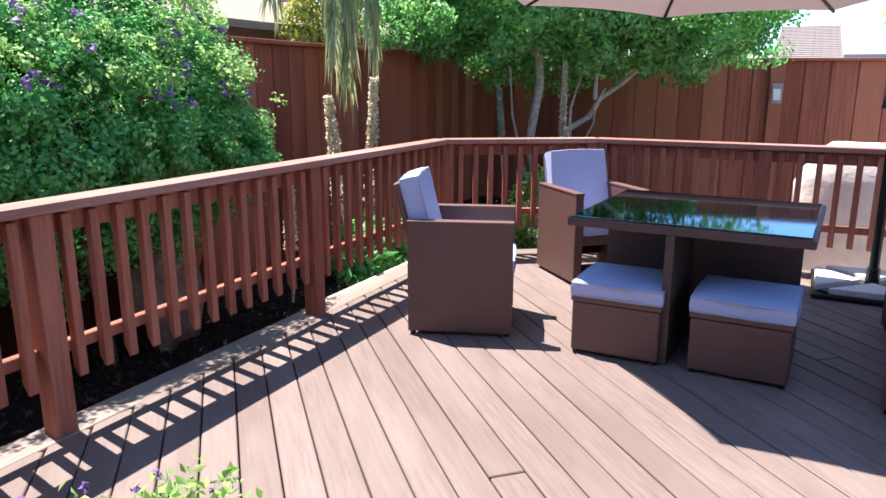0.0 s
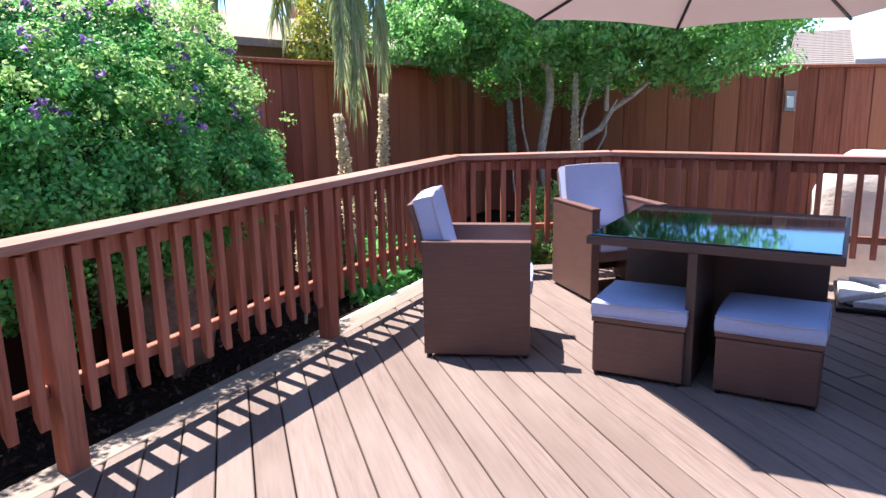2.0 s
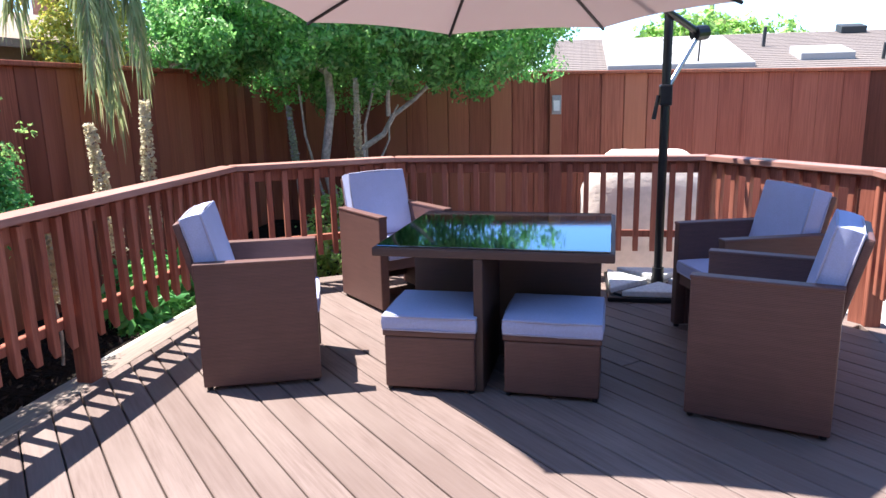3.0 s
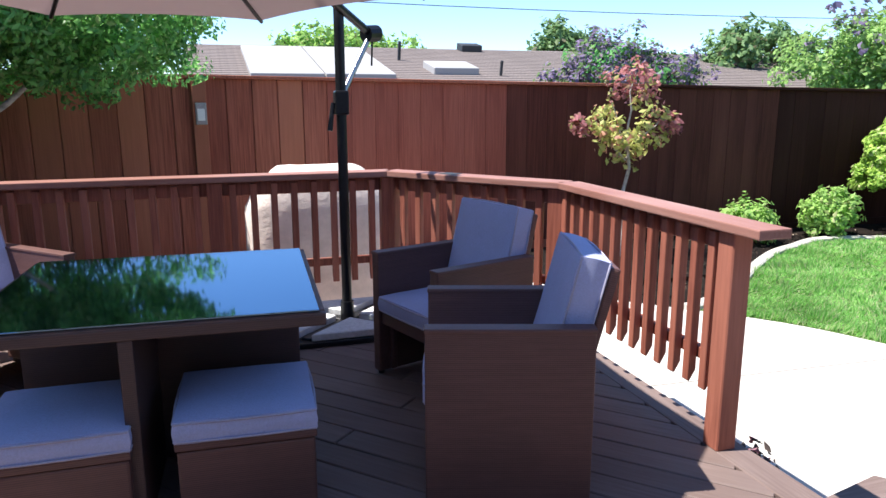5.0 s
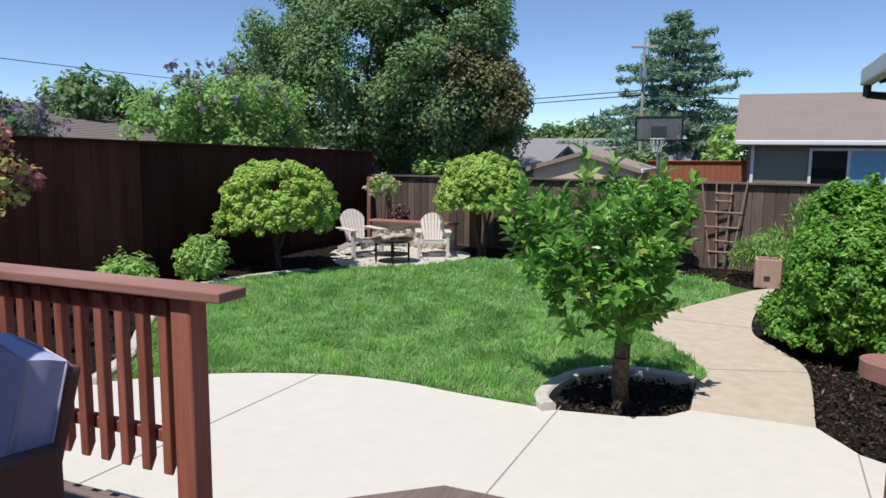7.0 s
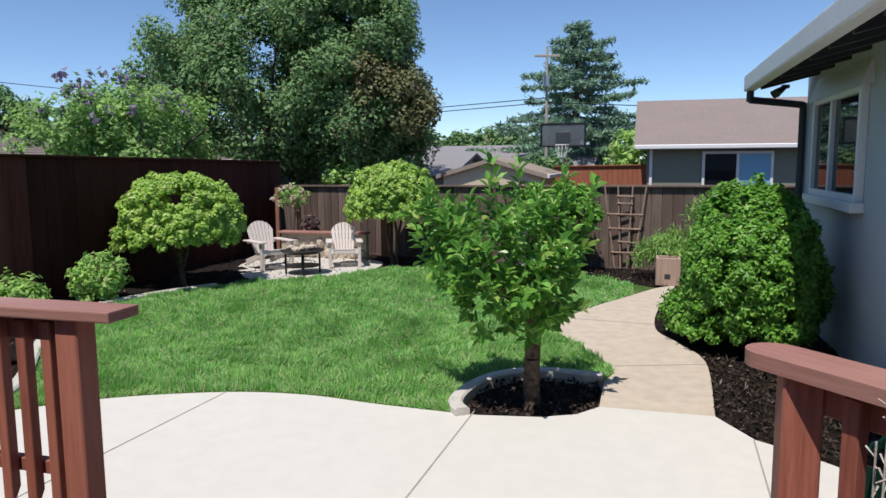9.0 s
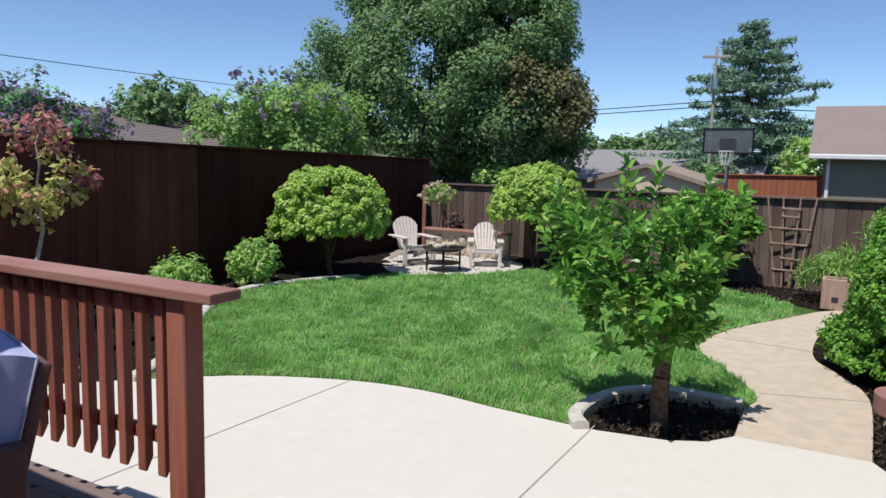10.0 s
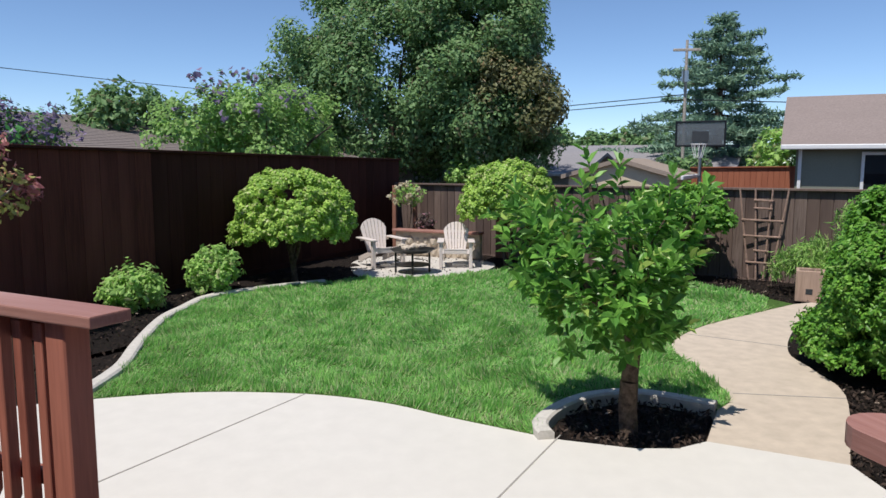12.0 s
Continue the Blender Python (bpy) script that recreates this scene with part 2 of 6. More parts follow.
def thing(name, label, category, at=(0, 0, 0), turn=0.0, group="", kind=""):
    ob = new(name)
    ob.empty_display_size = 0.1
    ob.matrix_basis = pose(*at, 0, 0, turn)
    return tagged(ob, label, category, group, kind)


def raw_mesh(name, verts, faces, mat):
    me = bpy.data.meshes.new(name)
    me.from_pydata(verts, [], faces)
    me.materials.append(mat)
    me.update()
    return me


def prism(outline, z0, z1):
    """A flat slab over an outline."""
    bm = bmesh.new()
    top = [bm.verts.new((x, y, z1)) for x, y in outline]
    low = [bm.verts.new((x, y, z0)) for x, y in outline]
    n = len(outline)
    f = bm.faces.new(top)
    bm.faces.new(low[::-1])
    for i in range(n):
        bm.faces.new((low[i], low[(i + 1) % n], top[(i + 1) % n], top[i]))
    bmesh.ops.recalc_face_normals(bm, faces=bm.faces)
    bmesh.ops.triangulate(bm, faces=[g for g in bm.faces if len(g.verts) > 4])
    return bm


def curve_through(points, per=6, closed=False):
    """A smooth line through points on the ground."""
    pts, out = [np.array(p, float) for p in points], []
    n = len(pts)
    for i in range(n if closed else n - 1):
        a, b, c, d = (pts[(i + k) % n] if closed else pts[min(max(i + k, 0), n - 1)] for k in (-1, 0, 1, 2))
        for s in np.arange(per) / per:
            out.append(tuple(0.5 * (2 * b + (c - a) * s + (2 * a - 5 * b + 4 * c - d) * s * s + (3 * b - a - 3 * c + d) * s ** 3)))
    return out if closed else out + [tuple(pts[-1])]


def swept(line, half, z0, z1):
    """A low kerb along a line."""
    bm = bmesh.new()
    rows = []
    for i, p in enumerate(line):
        a, b = np.array(line[max(i - 1, 0)]), np.array(line[min(i + 1, len(line) - 1)])
        d = (b - a) / (np.linalg.norm(b - a) + 1e-9)
        s = np.array([-d[1], d[0]])
        p = np.array(p)
        rows.append([bm.verts.new((*(p + s * o), z)) for o, z in ((-half, z0), (-half, z1 - 0.015), (-half * 0.7, z1), (half * 0.7, z1), (half, z1 - 0.015), (half, z0))])
    for r, q in zip(rows, rows[1:]):
        for k in range(5):
            bm.faces.new((r[k], r[k + 1], q[k + 1], q[k]))
    bm.faces.new(rows[0][::-1])
    bm.faces.new(rows[-1])
    bmesh.ops.recalc_face_normals(bm, faces=bm.faces)
    return bm


def inside(xy, outline):
    """Which of the points lie within an outline."""
    x, y = xy[:, 0], xy[:, 1]
    hit = np.zeros(len(xy), bool)
    for (x0, y0), (x1, y1) in zip(outline, outline[1:] + outline[:1]):
        cross = (y0 > y) != (y1 > y)
        hit ^= cross & (x < (x1 - x0) * (y - y0) / (y1 - y0 + 1e-12) + x0)
    return hit


GROUND = -0.40

# ---- ground ----
big = bmesh.new()
bmesh.ops.create_grid(big, x_segments=24, y_segments=24, size=600)
tagged(part("ground", big, M["soil"], None, m=pose(0, 0, GROUND - 0.06)), "bare dry soil reaching past the garden fences", "ground", kind="structure")

LAWN_FRONT = [(4.0, 6.25), (4.5, 5.65), (4.86, 4.85), (4.96, 4.2), (4.9, 3.6), (4.86, 2.97)]
RING = [(4.86, 2.97), (5.35, 2.98), (5.72, 2.82), (5.93, 2.5), (5.9, 1.97)]
PATH_LEFT = [(5.9, 1.97), (6.3, 1.92), (7.07, 2.32), (7.7, 2.56), (8.65, 2.38), (9.7, 1.88), (10.45, 1.5)]
PATH_RIGHT = [(10.8, 1.2), (9.0, 1.48), (7.9, 1.53), (7.34, 1.33), (6.67, 1.12), (5.25, 1.17)]
LAWN_BACK = [(11.4, 2.62), (11.95, 4.0), (11.6, 5.5), (11.18, 6.02), (10.18, 6.57), (9.6, 7.4), (8.31, 8.05), (7.44, 8.27), (6.73, 8.02), (6.17, 7.75), (5.33, 7.15), (4.7, 6.65)]
front = curve_through(LAWN_FRONT)
ring = curve_through(RING)
pl = curve_through(PATH_LEFT)
back = curve_through(LAWN_BACK)
lawn_line = front + ring[1:] + pl[1:] + back + [(4.15, 6.38)]
pr = curve_through(PATH_RIGHT)

patio_line = [(-1.2, 5.99), (-1.2, 8.7), (2.6, 8.7), (3.1, 7.5), (3.5, 6.75)] + front + [(4.86, 2.8), (4.93, 2.36), (5.05, 2.12), (5.25, 1.97), (5.25, 1.17), (4.86, 0.96), (4.7, 0.72), (4.2, 0.2), (3.8, -0.08), (-1.2, -0.08)]
patio = part("patio", prism(patio_line, GROUND - 0.1, GROUND), M["concrete"])
tagged(patio, "pale smooth concrete patio in full sun beside the deck", "patio", kind="structure")
for a, b in (((4.9, 4.84), (1.0, 5.05)), ((4.93, 2.84), (1.0, 2.98)), ((4.86, 0.97), (2.4, 1.06))):
    d = (Vector((*b, 0)) - Vector((*a, 0)))
    j = boxed(0, -0.005, 0, d.length, 0.005, 0.003, 0)
    part("control_joint", j, M["joint"], patio, "dark tooled joint", m=Matrix.Translation((*a, GROUND)) @ Matrix.Rotation(math.atan2(d.y, d.x), 4, "Z"))
walkway = part("garden_path", prism([(5.25, 1.97)] + pl + pr, GROUND - 0.1, GROUND + 0.001), M["path"])
tagged(walkway, "curving tan concrete garden path, older than the patio", "path", kind="structure")
for a, b in (((6.35, 1.9), (6.6, 1.12)), ((8.2, 2.5), (8.1, 1.52))):
    d = (Vector((*b, 0)) - Vector((*a, 0)))
    part("control_joint", boxed(0, -0.006, 0, d.length, 0.006, 0.003, 0), M["joint"], walkway, "", m=Matrix.Translation((*a, GROUND + 0.001)) @ Matrix.Rotation(math.atan2(d.y, d.x), 4, "Z"))


def bed(name, x0, y0, x1, y1, step, height, base, label):
    """Mulch with an uneven surface."""
    nx, ny = int((x1 - x0) / step), int((y1 - y0) / step)
    vs = []
    for j in range(ny + 1):
        for i in range(nx + 1):
            x, y = x0 + (x1 - x0) * i / nx, y0 + (y1 - y0) * j / ny
            vs.append([x, y, base + height * noise.noise((x * 0.8, y * 0.8, 3.0)) + 0.03 * noise.noise((x * 7, y * 7, 1.0))])
    flat = np.array(vs)
    for line in (patio_line, lawn_line, [(5.25, 1.97)] + pl + pr):
        flat[inside(flat[:, :2], line), 2] = base - 0.12
    vs = [tuple(p) for p in flat]
    fs = [(j * (nx + 1) + i, j * (nx + 1) + i + 1, (j + 1) * (nx + 1) + i + 1, (j + 1) * (nx + 1) + i) for j in range(ny) for i in range(nx)]
    return tagged(new(name, raw_mesh(name, vs, fs, M["mulch"])), label, "mulch", kind="structure")


bed("mulch_bed_left", -3.7, 0.6, -2.26, 9.2, 0.06, 0.05, -0.2, "dark mulch bed between the deck and the fence")
bed("mulch_bed_corner", -2.3, 6.0, -1.15, 9.2, 0.08, 0.05, -0.3, "dark mulch bed behind the deck corner")
bed("mulch_bed_back", 2.4, 7.3, 14.0, 9.2, 0.12, 0.04, GROUND + 0.0, "dark mulch bed along the tall fence")
bed("mulch_bed_side", 2.9, 6.2, 9.5, 8.6, 0.1, 0.03, GROUND - 0.045, "dark mulch bed behind the lawn kerb")
bed("mulch_bed_far", 9.4, 1.0, 13.2, 8.6, 0.12, 0.05, GROUND - 0.04, "dark mulch bed along the weathered fence")
bed("mulch_bed_house", 3.6, -0.1, 11.0, 1.6, 0.08, 0.03, GROUND - 0.022, "dark mulch bed under the house wall")
bed("mulch_ring", 4.8, 1.9, 6.0, 3.05, 0.05, 0.02, GROUND - 0.03, "dark mulch ring round the small citrus tree")

cx = []
for x0, y0, x1, y1, z, k in ((-3.3, 0.8, -2.3, 7, -0.19, 2600), (4.9, 2.0, 5.85, 2.9, GROUND - 0.01, 900), (3.7, 0.0, 7.0, 1.2, GROUND - 0.01, 4200), (3.2, 6.6, 8.5, 8.9, GROUND + 0.0, 2200), (8, 6.5, 13, 9, GROUND, 800), (10.5, 1.2, 12.4, 2.6, GROUND, 700)):
    p = np.random.rand(k, 3) * (x1 - x0, y1 - y0, 0.03) + (x0, y0, z)
    cx.append(p)
cx = np.concatenate(cx)
cx = cx[~(inside(cx[:, :2], patio_line) | inside(cx[:, :2], lawn_line) | inside(cx[:, :2], [(5.25, 1.97)] + pl + pr))]


def scatter_quads(centres, length, width, up=0.0, bend=0.0, face=0.9, outward=None):
    """Small four-cornered leaves at the places given, each its own way; most turn their face to the sky."""
    n = len(centres)
    if up > 0:
        a = np.random.randn(n, 3) + (0, 0, up)
        a /= np.linalg.norm(a, axis=1, keepdims=True)
        b = np.cross(a, np.random.randn(n, 3))
    else:
        nrm = np.random.randn(n, 3) * (0.55 if outward is not None else 1.0) + (0, 0, face * (0.6 if outward is not None else 1.0))
        if outward is not None:
            nrm += outward
        a = np.cross(nrm, np.random.randn(n, 3))
        a[:, 2] += up * 0.6
        a /= np.linalg.norm(a, axis=1, keepdims=True)
        b = np.cross(a, nrm)
    b /= np.linalg.norm(b, axis=1, keepdims=True)
    size = 0.65 + 0.7 * np.random.rand(n, 1)
    l, w = a * length * size / 2, b * width * size / 2
    nrm = np.cross(a, b) * bend * length * size
    v = np.stack([centres - l, centres + w - l * 0.1 + nrm, centres + l, centres - w - l * 0.1 + nrm], 1).reshape(-1, 3)
    f = np.arange(4 * n).reshape(-1, 4)
    return v, f


def cloud(name, centres, length, width, mat, up=0.0, bend=0.12):
    v, f = scatter_quads(centres[:, :3], length, width, up, bend, outward=centres[:, 3:] if centres.shape[1] > 3 else None)
    if bend:
        f = np.concatenate([f[:, [0, 1, 2]], f[:, [0, 2, 3]]], 1).reshape(-1, 3)
    me = bpy.data.meshes.new(name)
    me.vertices.add(len(v))
    me.vertices.foreach_set("co", v.astype(np.float32).ravel())
    k = f.shape[1]
    me.loops.add(f.size)
    me.loops.foreach_set("vertex_index", f.ravel().astype(np.int32))
    me.polygons.add(len(f))
    me.polygons.foreach_set("loop_start", np.arange(0, f.size, k, dtype=np.int32))
    me.materials.append(mat)
    me.update(calc_edges=True)
    return me


tagged(new("bark_chips", cloud("bark_chips", cx, 0.045, 0.018, M["chips"], bend=0)), "scattered brown bark chips on the mulch", "bark chips", kind="stuff")
part_curb = part("lawn_kerb", swept(curve_through([(3.9, 6.3), (4.15, 6.38), (4.7, 6.68), (5.33, 7.2), (6.17, 7.82), (6.73, 8.08), (7.44, 8.34), (8.31, 8.12), (9.1, 7.72)]), 0.06, GROUND - 0.06, GROUND + 0.05), M["curb"])
tagged(part_curb, "pale curved concrete kerb edging the lawn", "kerb", kind="structure")
tagged(part("tree_ring_kerb", swept(curve_through([(4.82, 2.9), (5.0, 3.0), (5.35, 2.98), (5.72, 2.82), (5.93, 2.5), (5.9, 1.98)]), 0.055, GROUND - 0.06, GROUND + 0.06), M["curb"]), "pale concrete kerb curving round the citrus tree", "kerb", kind="structure")

# ---- deck ----
deck = thing("deck", "raised redwood-stained deck of diagonal boards", "deck", kind="structure")
DECK_IN = [(-2.14, -0.06), (1.94, -0.06), (1.94, 4.87), (1.17, 5.83), (-1.16, 5.83), (-2.14, 5.2)]


LAY = radians(46.4)


def clip_line(s, half):
    """Where a diagonal board enters and leaves the deck, at the offset s."""
    c = Vector((math.sin(LAY), math.cos(LAY))) * s
    d = Vector((math.cos(LAY), -math.sin(LAY)))
    lo, hi = -20.0, 20.0
    n = len(DECK_IN)
    for i in range(n):
        a, b = Vector(DECK_IN[i]), Vector(DECK_IN[(i + 1) % n])
        e = b - a
        nrm = Vector((-e.y, e.x)).normalized()
        den, num = nrm.dot(d), nrm.dot(a - c)
        if abs(den) < 1e-9:
            if num > 0:
                return None
        elif den > 0:
            lo = max(lo, num / den)
        else:
            hi = min(hi, num / den)
    return (lo, hi) if hi - lo > 0.08 else None


def deck_board(x0, x1, s, w, lo_cut, hi_cut):
    bm = bmesh.new()
    h = w / 2
    out = [(x0 + (lo_cut * -h), -h), (x1 + hi_cut * -h, -h), (x1 + hi_cut * h, h), (x0 + lo_cut * h, h)]
    top = [bm.verts.new((x, y, 0)) for x, y in out]
    low = [bm.verts.new((x, y, -0.035)) for x, y in out]
    bm.faces.new(top)
    bm.faces.new(low[::-1])
    for i in range(4):
        bm.faces.new((low[i], low[(i + 1) % 4], top[(i + 1) % 4], top[i]))
    bmesh.ops.recalc_face_normals(bm, faces=bm.faces)
    return soft(bm, 0.004)


rnd = random.Random(5)
s, w = 0.5425 - 0.1409 * 16, 0.1345
turn45 = Matrix.Rotation(-LAY, 4, "Z")
while s < 6.4:
    got = clip_line(s, w / 2)
    if got:
        lo, hi = got
        lo, hi = lo - 0.06, hi + 0.06
        cuts = [lo]
        if hi - lo > 2.2 and rnd.random() < 0.5:
            cuts.append(lo + (hi - lo) * rnd.uniform(0.3, 0.7))
        cuts.append(hi)
        base = Matrix.Translation((s * math.sin(LAY), s * math.cos(LAY), 0)) @ turn45
        for k, (a, b) in enumerate(zip(cuts, cuts[1:])):
            bm = deck_board(a + 0.003, b - 0.003, s, w, 0, 0)
            part("deck_board", bm, M["deck"], deck, m=base @ Matrix.Translation((0, 0, rnd.uniform(-0.0015, 0.0015))))
    s += 0.1409
# border boards and fascia
for a, b, wd in (((-2.225, -0.06), (-2.225, 5.26), 0.16), ((-2.2, 5.235), (-1.16, 5.905), 0.15), ((-1.17, 5.905), (1.2, 5.905), 0.14), ((1.2, 5.92), (2.02, 4.9), 0.15), ((2.015, 4.93), (2.015, -0.06), 0.14)):
    d = Vector((*b, 0)) - Vector((*a, 0))
    m = Matrix.Translation((*a, 0.003)) @ Matrix.Rotation(math.atan2(d.y, d.x), 4, "Z")
    worn_edge = b[0] < -2
    part("border_board", boxed(0, -wd / 2, -0.035, d.length, wd / 2, 0, 0.004), M["border"] if worn_edge else M["deck"], deck, "pale weathered border board under the posts" if worn_edge else "", m=m)
    part("fascia_board", boxed(0, wd / 2 - 0.03, -0.3, d.length, wd / 2, -0.04, 0.004), M["rail"], deck, m=m)
edging = boxed(-2.46, 3.75, -0.25, -2.34, 5.25, -0.06, 0.012, 2)
tagged(part("edging_kerb", edging, M["curb"]), "pale concrete kerb along the deck edge beside the mulch", "kerb", kind="structure")
# Solid near-black slab: shade under and between the boards put into its colour.
shade_slab = prism(DECK_IN, -0.3, -0.06)
part("underdeck_shade", shade_slab, M["shade_wood"], deck)

step = thing("deck_step", "wide wooden step down from the deck to the patio", "step")
STEP = [(1.95, 3.25), (2.72, 3.42), (3.08, 2.98), (3.08, 1.75), (2.72, 1.35), (1.95, 1.5)]
part("tread", prism(STEP, -0.24, -0.2), M["deck"], step)
part("riser", prism([(0.97 * x + 0.03 * 2.3, 0.97 * y + 0.03 * 2.4) for x, y in STEP], GROUND, -0.24), M["rail"], step)

# ---- railings ----
POST = mesh_of("post", boxed(-0.045, -0.045, 0, 0.045, 0.045, 0.89, 0.005), M["rail"])


def baluster_mesh():
    bm = bmesh.new()
    h = 0.02
    prof = [(-h, 0.045), (h * 0.4, -0.004), (h, 0.0), (h, 0.66), (-h, 0.66)]
    a = [bm.verts.new((-h, y, z)) for y, z in prof]
    b = [bm.verts.new((h, y, z)) for y, z in prof]
    bm.faces.new(a)
    bm.faces.new(b[::-1])
    for i in range(5):
        bm.faces.new((a[i], b[i], b[(i + 1) % 5], a[(i + 1) % 5]))
    bmesh.ops.recalc_face_normals(bm, faces=bm.faces)
    return mesh_of("baluster", soft(bm, 0.003), M["rail"])


BALUSTER = baluster_mesh()


def railing(a, b, posts, inner, label, over=(0.0, 0.0), round_end=False, post_turn=0.0, lead=0.0, pitch=0.122):
    """A railing from a to b with posts at the distances given; inner: +1 if the place is on the left of its way."""
    a, b = Vector((*a, 0)), Vector((*b, 0))
    d = b - a
    ob = thing("railing", label, "railing", group="deck railings")
    ob.matrix_basis = Matrix.Translation(a) @ Matrix.Rotation(math.atan2(d.y, d.x), 4, "Z")
    ln = d.length
    for x in posts:
        piece("post", POST, ob, pose(x, 0, 0, 0, 0, post_turn))
    cap = boxed(-over[0], -0.072, 0.892, ln + over[1], 0.072, 0.93, 0.006, 2)
    if round_end:
        bmesh.ops.delete(cap, geom=[v for v in cap.verts], context="VERTS")
        n = 12
        outl = [(ln, -0.072), (ln, 0.072)] + [(-over[0] + 0.06 - 0.072 * math.sin(math.pi * k / n), 0.072 * math.cos(math.pi * k / n)) for k in range(n + 1)]
        cap = prism(outl, 0.892, 0.93)
    part("cap_rail", cap, M["cap"], ob, "flat top rail, pinkish where the sun has worn it")
    spans = list(zip(posts, posts[1:]))
    for p, q in spans:
        part("upper_rail", boxed(p + 0.045, -0.045, 0.80, q - 0.045, -0.007, 0.888, 0.004), M["rail"], ob, m=Matrix.Diagonal((1, inner, 1, 1)) if inner < 0 else None)
        part("lower_rail", boxed(p + 0.045, -0.045, 0.315, q - 0.045, -0.007, 0.365, 0.004), M["rail"], ob, m=Matrix.Diagonal((1, inner, 1, 1)) if inner < 0 else None)
        n = max(1, round((q - p - 0.09) / pitch))
        for k in range(n):
            x = p + 0.045 + lead + (q - p - 0.09 - lead) * (k + 0.5) / n
            piece("baluster", BALUSTER, ob, pose(x, 0.0135 * inner, 0.215, 0, 0, 0 if inner > 0 else 180))
    return ob


railing((-2.2, 0.05), (-2.2, 5.21), [0.1, 1.77, 3.45, 5.14], -1, "red-brown stained deck railing with square balusters beside the mulch bed")
railing((-2.2, 5.21), (-1.15, 5.88), [0.04, 1.2], -1, "red-brown deck railing cutting the corner before the garden tree")
railing((-1.15, 5.88), (1.2, 5.88), [0.05, 1.25, 2.33], -1, "red-brown stained deck railing in front of the tall fence")
angled = railing((1.2, 5.88), (1.99, 4.9), [0.02, 1.2], -1, "short angled red-brown deck railing with a painted shadow on its cap")
railing((1.99, 4.9), (1.99, 3.53), [0.02, 1.37], -1, "red-brown deck railing ending at the steps", over=(0, 0.2), pitch=0.107)
railing((1.97, 1.395), (1.0, 0.515), [0.1, 1.24], -1, "red-brown deck railing with a rounded cap end by the house", over=(0.03, 0), round_end=True, post_turn=-42, lead=0.05)

# The umbrella's shadow on the cap, painted as a thin dark plate.
part("cap_shadow", boxed(0.41, -0.05, 0.9302, 0.53, 0.06, 0.9325, 0.001), M["shade_wood"], angled, "painted umbrella shadow on the cap")

# ---- tall fence ----


def board_mesh(w, h, t, mat):
    return mesh_of("board", boxed(-w / 2, -t / 2, 0, w / 2, t / 2, h, 0.004), mat)


def fence(name, a, b, z0, top0, top1, pitch, mat, label, face, change=99.0, later=None, flush=99.0):
    """Board fence from a to b: boards in two depths, a cap board and posts on the seen side; face: +1 if the place is on the right of its way."""
    a, b = Vector((*a, 0)), Vector((*b, 0))
    d = b - a
    ob = thing(name, label, "fence", kind="structure")
    ob.matrix_basis = Matrix.Translation(a) @ Matrix.Rotation(math.atan2(d.y, d.x), 4, "Z")
    n = int(d.length / pitch)
    r = random.Random(len(label))
    first = [board_mesh(pitch * 0.965, 1.0, 0.02, mat), board_mesh(pitch * 0.52, 1.0, 0.02, mat)]
    second = [board_mesh(pitch * 0.965, 1.0, 0.02, later), board_mesh(pitch * 0.52, 1.0, 0.02, later)] if later else first
    level = [board_mesh(pitch * 0.965, 1.0, 0.02, M["fence_flush"])] if flush < 90 else first
    # Half-dark boards that ease the painted shade in around the change.
    middle = [board_mesh(pitch * 0.965, 1.0, 0.02, M["fence_half_shaded"])]
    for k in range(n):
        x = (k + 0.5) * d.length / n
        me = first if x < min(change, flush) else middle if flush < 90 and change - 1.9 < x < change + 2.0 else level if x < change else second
        h = top0 + (top1 - top0) * x / d.length - z0
        if x > flush:
            piece("fence_board", me[0], ob, pose(x, r.uniform(-0.003, 0.003), z0, 0, 0, r.uniform(-0.2, 0.2)) @ Matrix.Diagonal((1.032, 1, h, 1)))
            continue
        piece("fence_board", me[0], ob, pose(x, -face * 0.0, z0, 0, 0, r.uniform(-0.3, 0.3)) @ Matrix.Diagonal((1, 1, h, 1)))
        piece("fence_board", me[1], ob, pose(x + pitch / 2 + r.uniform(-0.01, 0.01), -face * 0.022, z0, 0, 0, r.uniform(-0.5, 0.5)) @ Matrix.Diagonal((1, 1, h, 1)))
    slope = math.atan2(top1 - top0, d.length)
    cut = min(change, d.length)
    for x0, x1, stain in ((0, cut, mat), (cut, d.length, later)):
        if x1 - x0 < 0.1:
            continue
        along = Matrix.Translation((0, 0, top0)) @ Matrix.Rotation(-slope, 4, "Y")
        part("fence_cap", boxed(x0, -0.07, 0, x1, 0.07, 0.035, 0.004), stain, ob, "weathered cap board", m=along)
        part("fence_rail", boxed(x0, -0.03, -0.11, x1, 0.03, -0.002, 0.004), stain, ob, m=Matrix.Translation((0, -face * 0.045, 0)) @ along)
        part("kick_board", boxed(x0, -0.03, z0 - 0.1, x1, 0.03, z0 + 0.18, 0.004), stain, ob)
    return ob


# Shade is painted in: back fence darkens past 8.9, left one up to 5.4.
back_fence = fence("fence_back", (-3.66, 9.2), (13.9, 9.2), -0.5, 1.645, 1.405, 0.262, M["fence"], "tall dark red-stained board fence behind the deck", -1, 8.9, M["fence_shaded"], flush=5.0)
fence("fence_left", (-3.66, -2.0), (-3.66, 9.2), -0.5, 1.67, 1.655, 0.21, M["fence_shaded"], "tall dark red-brown board fence in the shade", -1, 5.4, M["fence"])
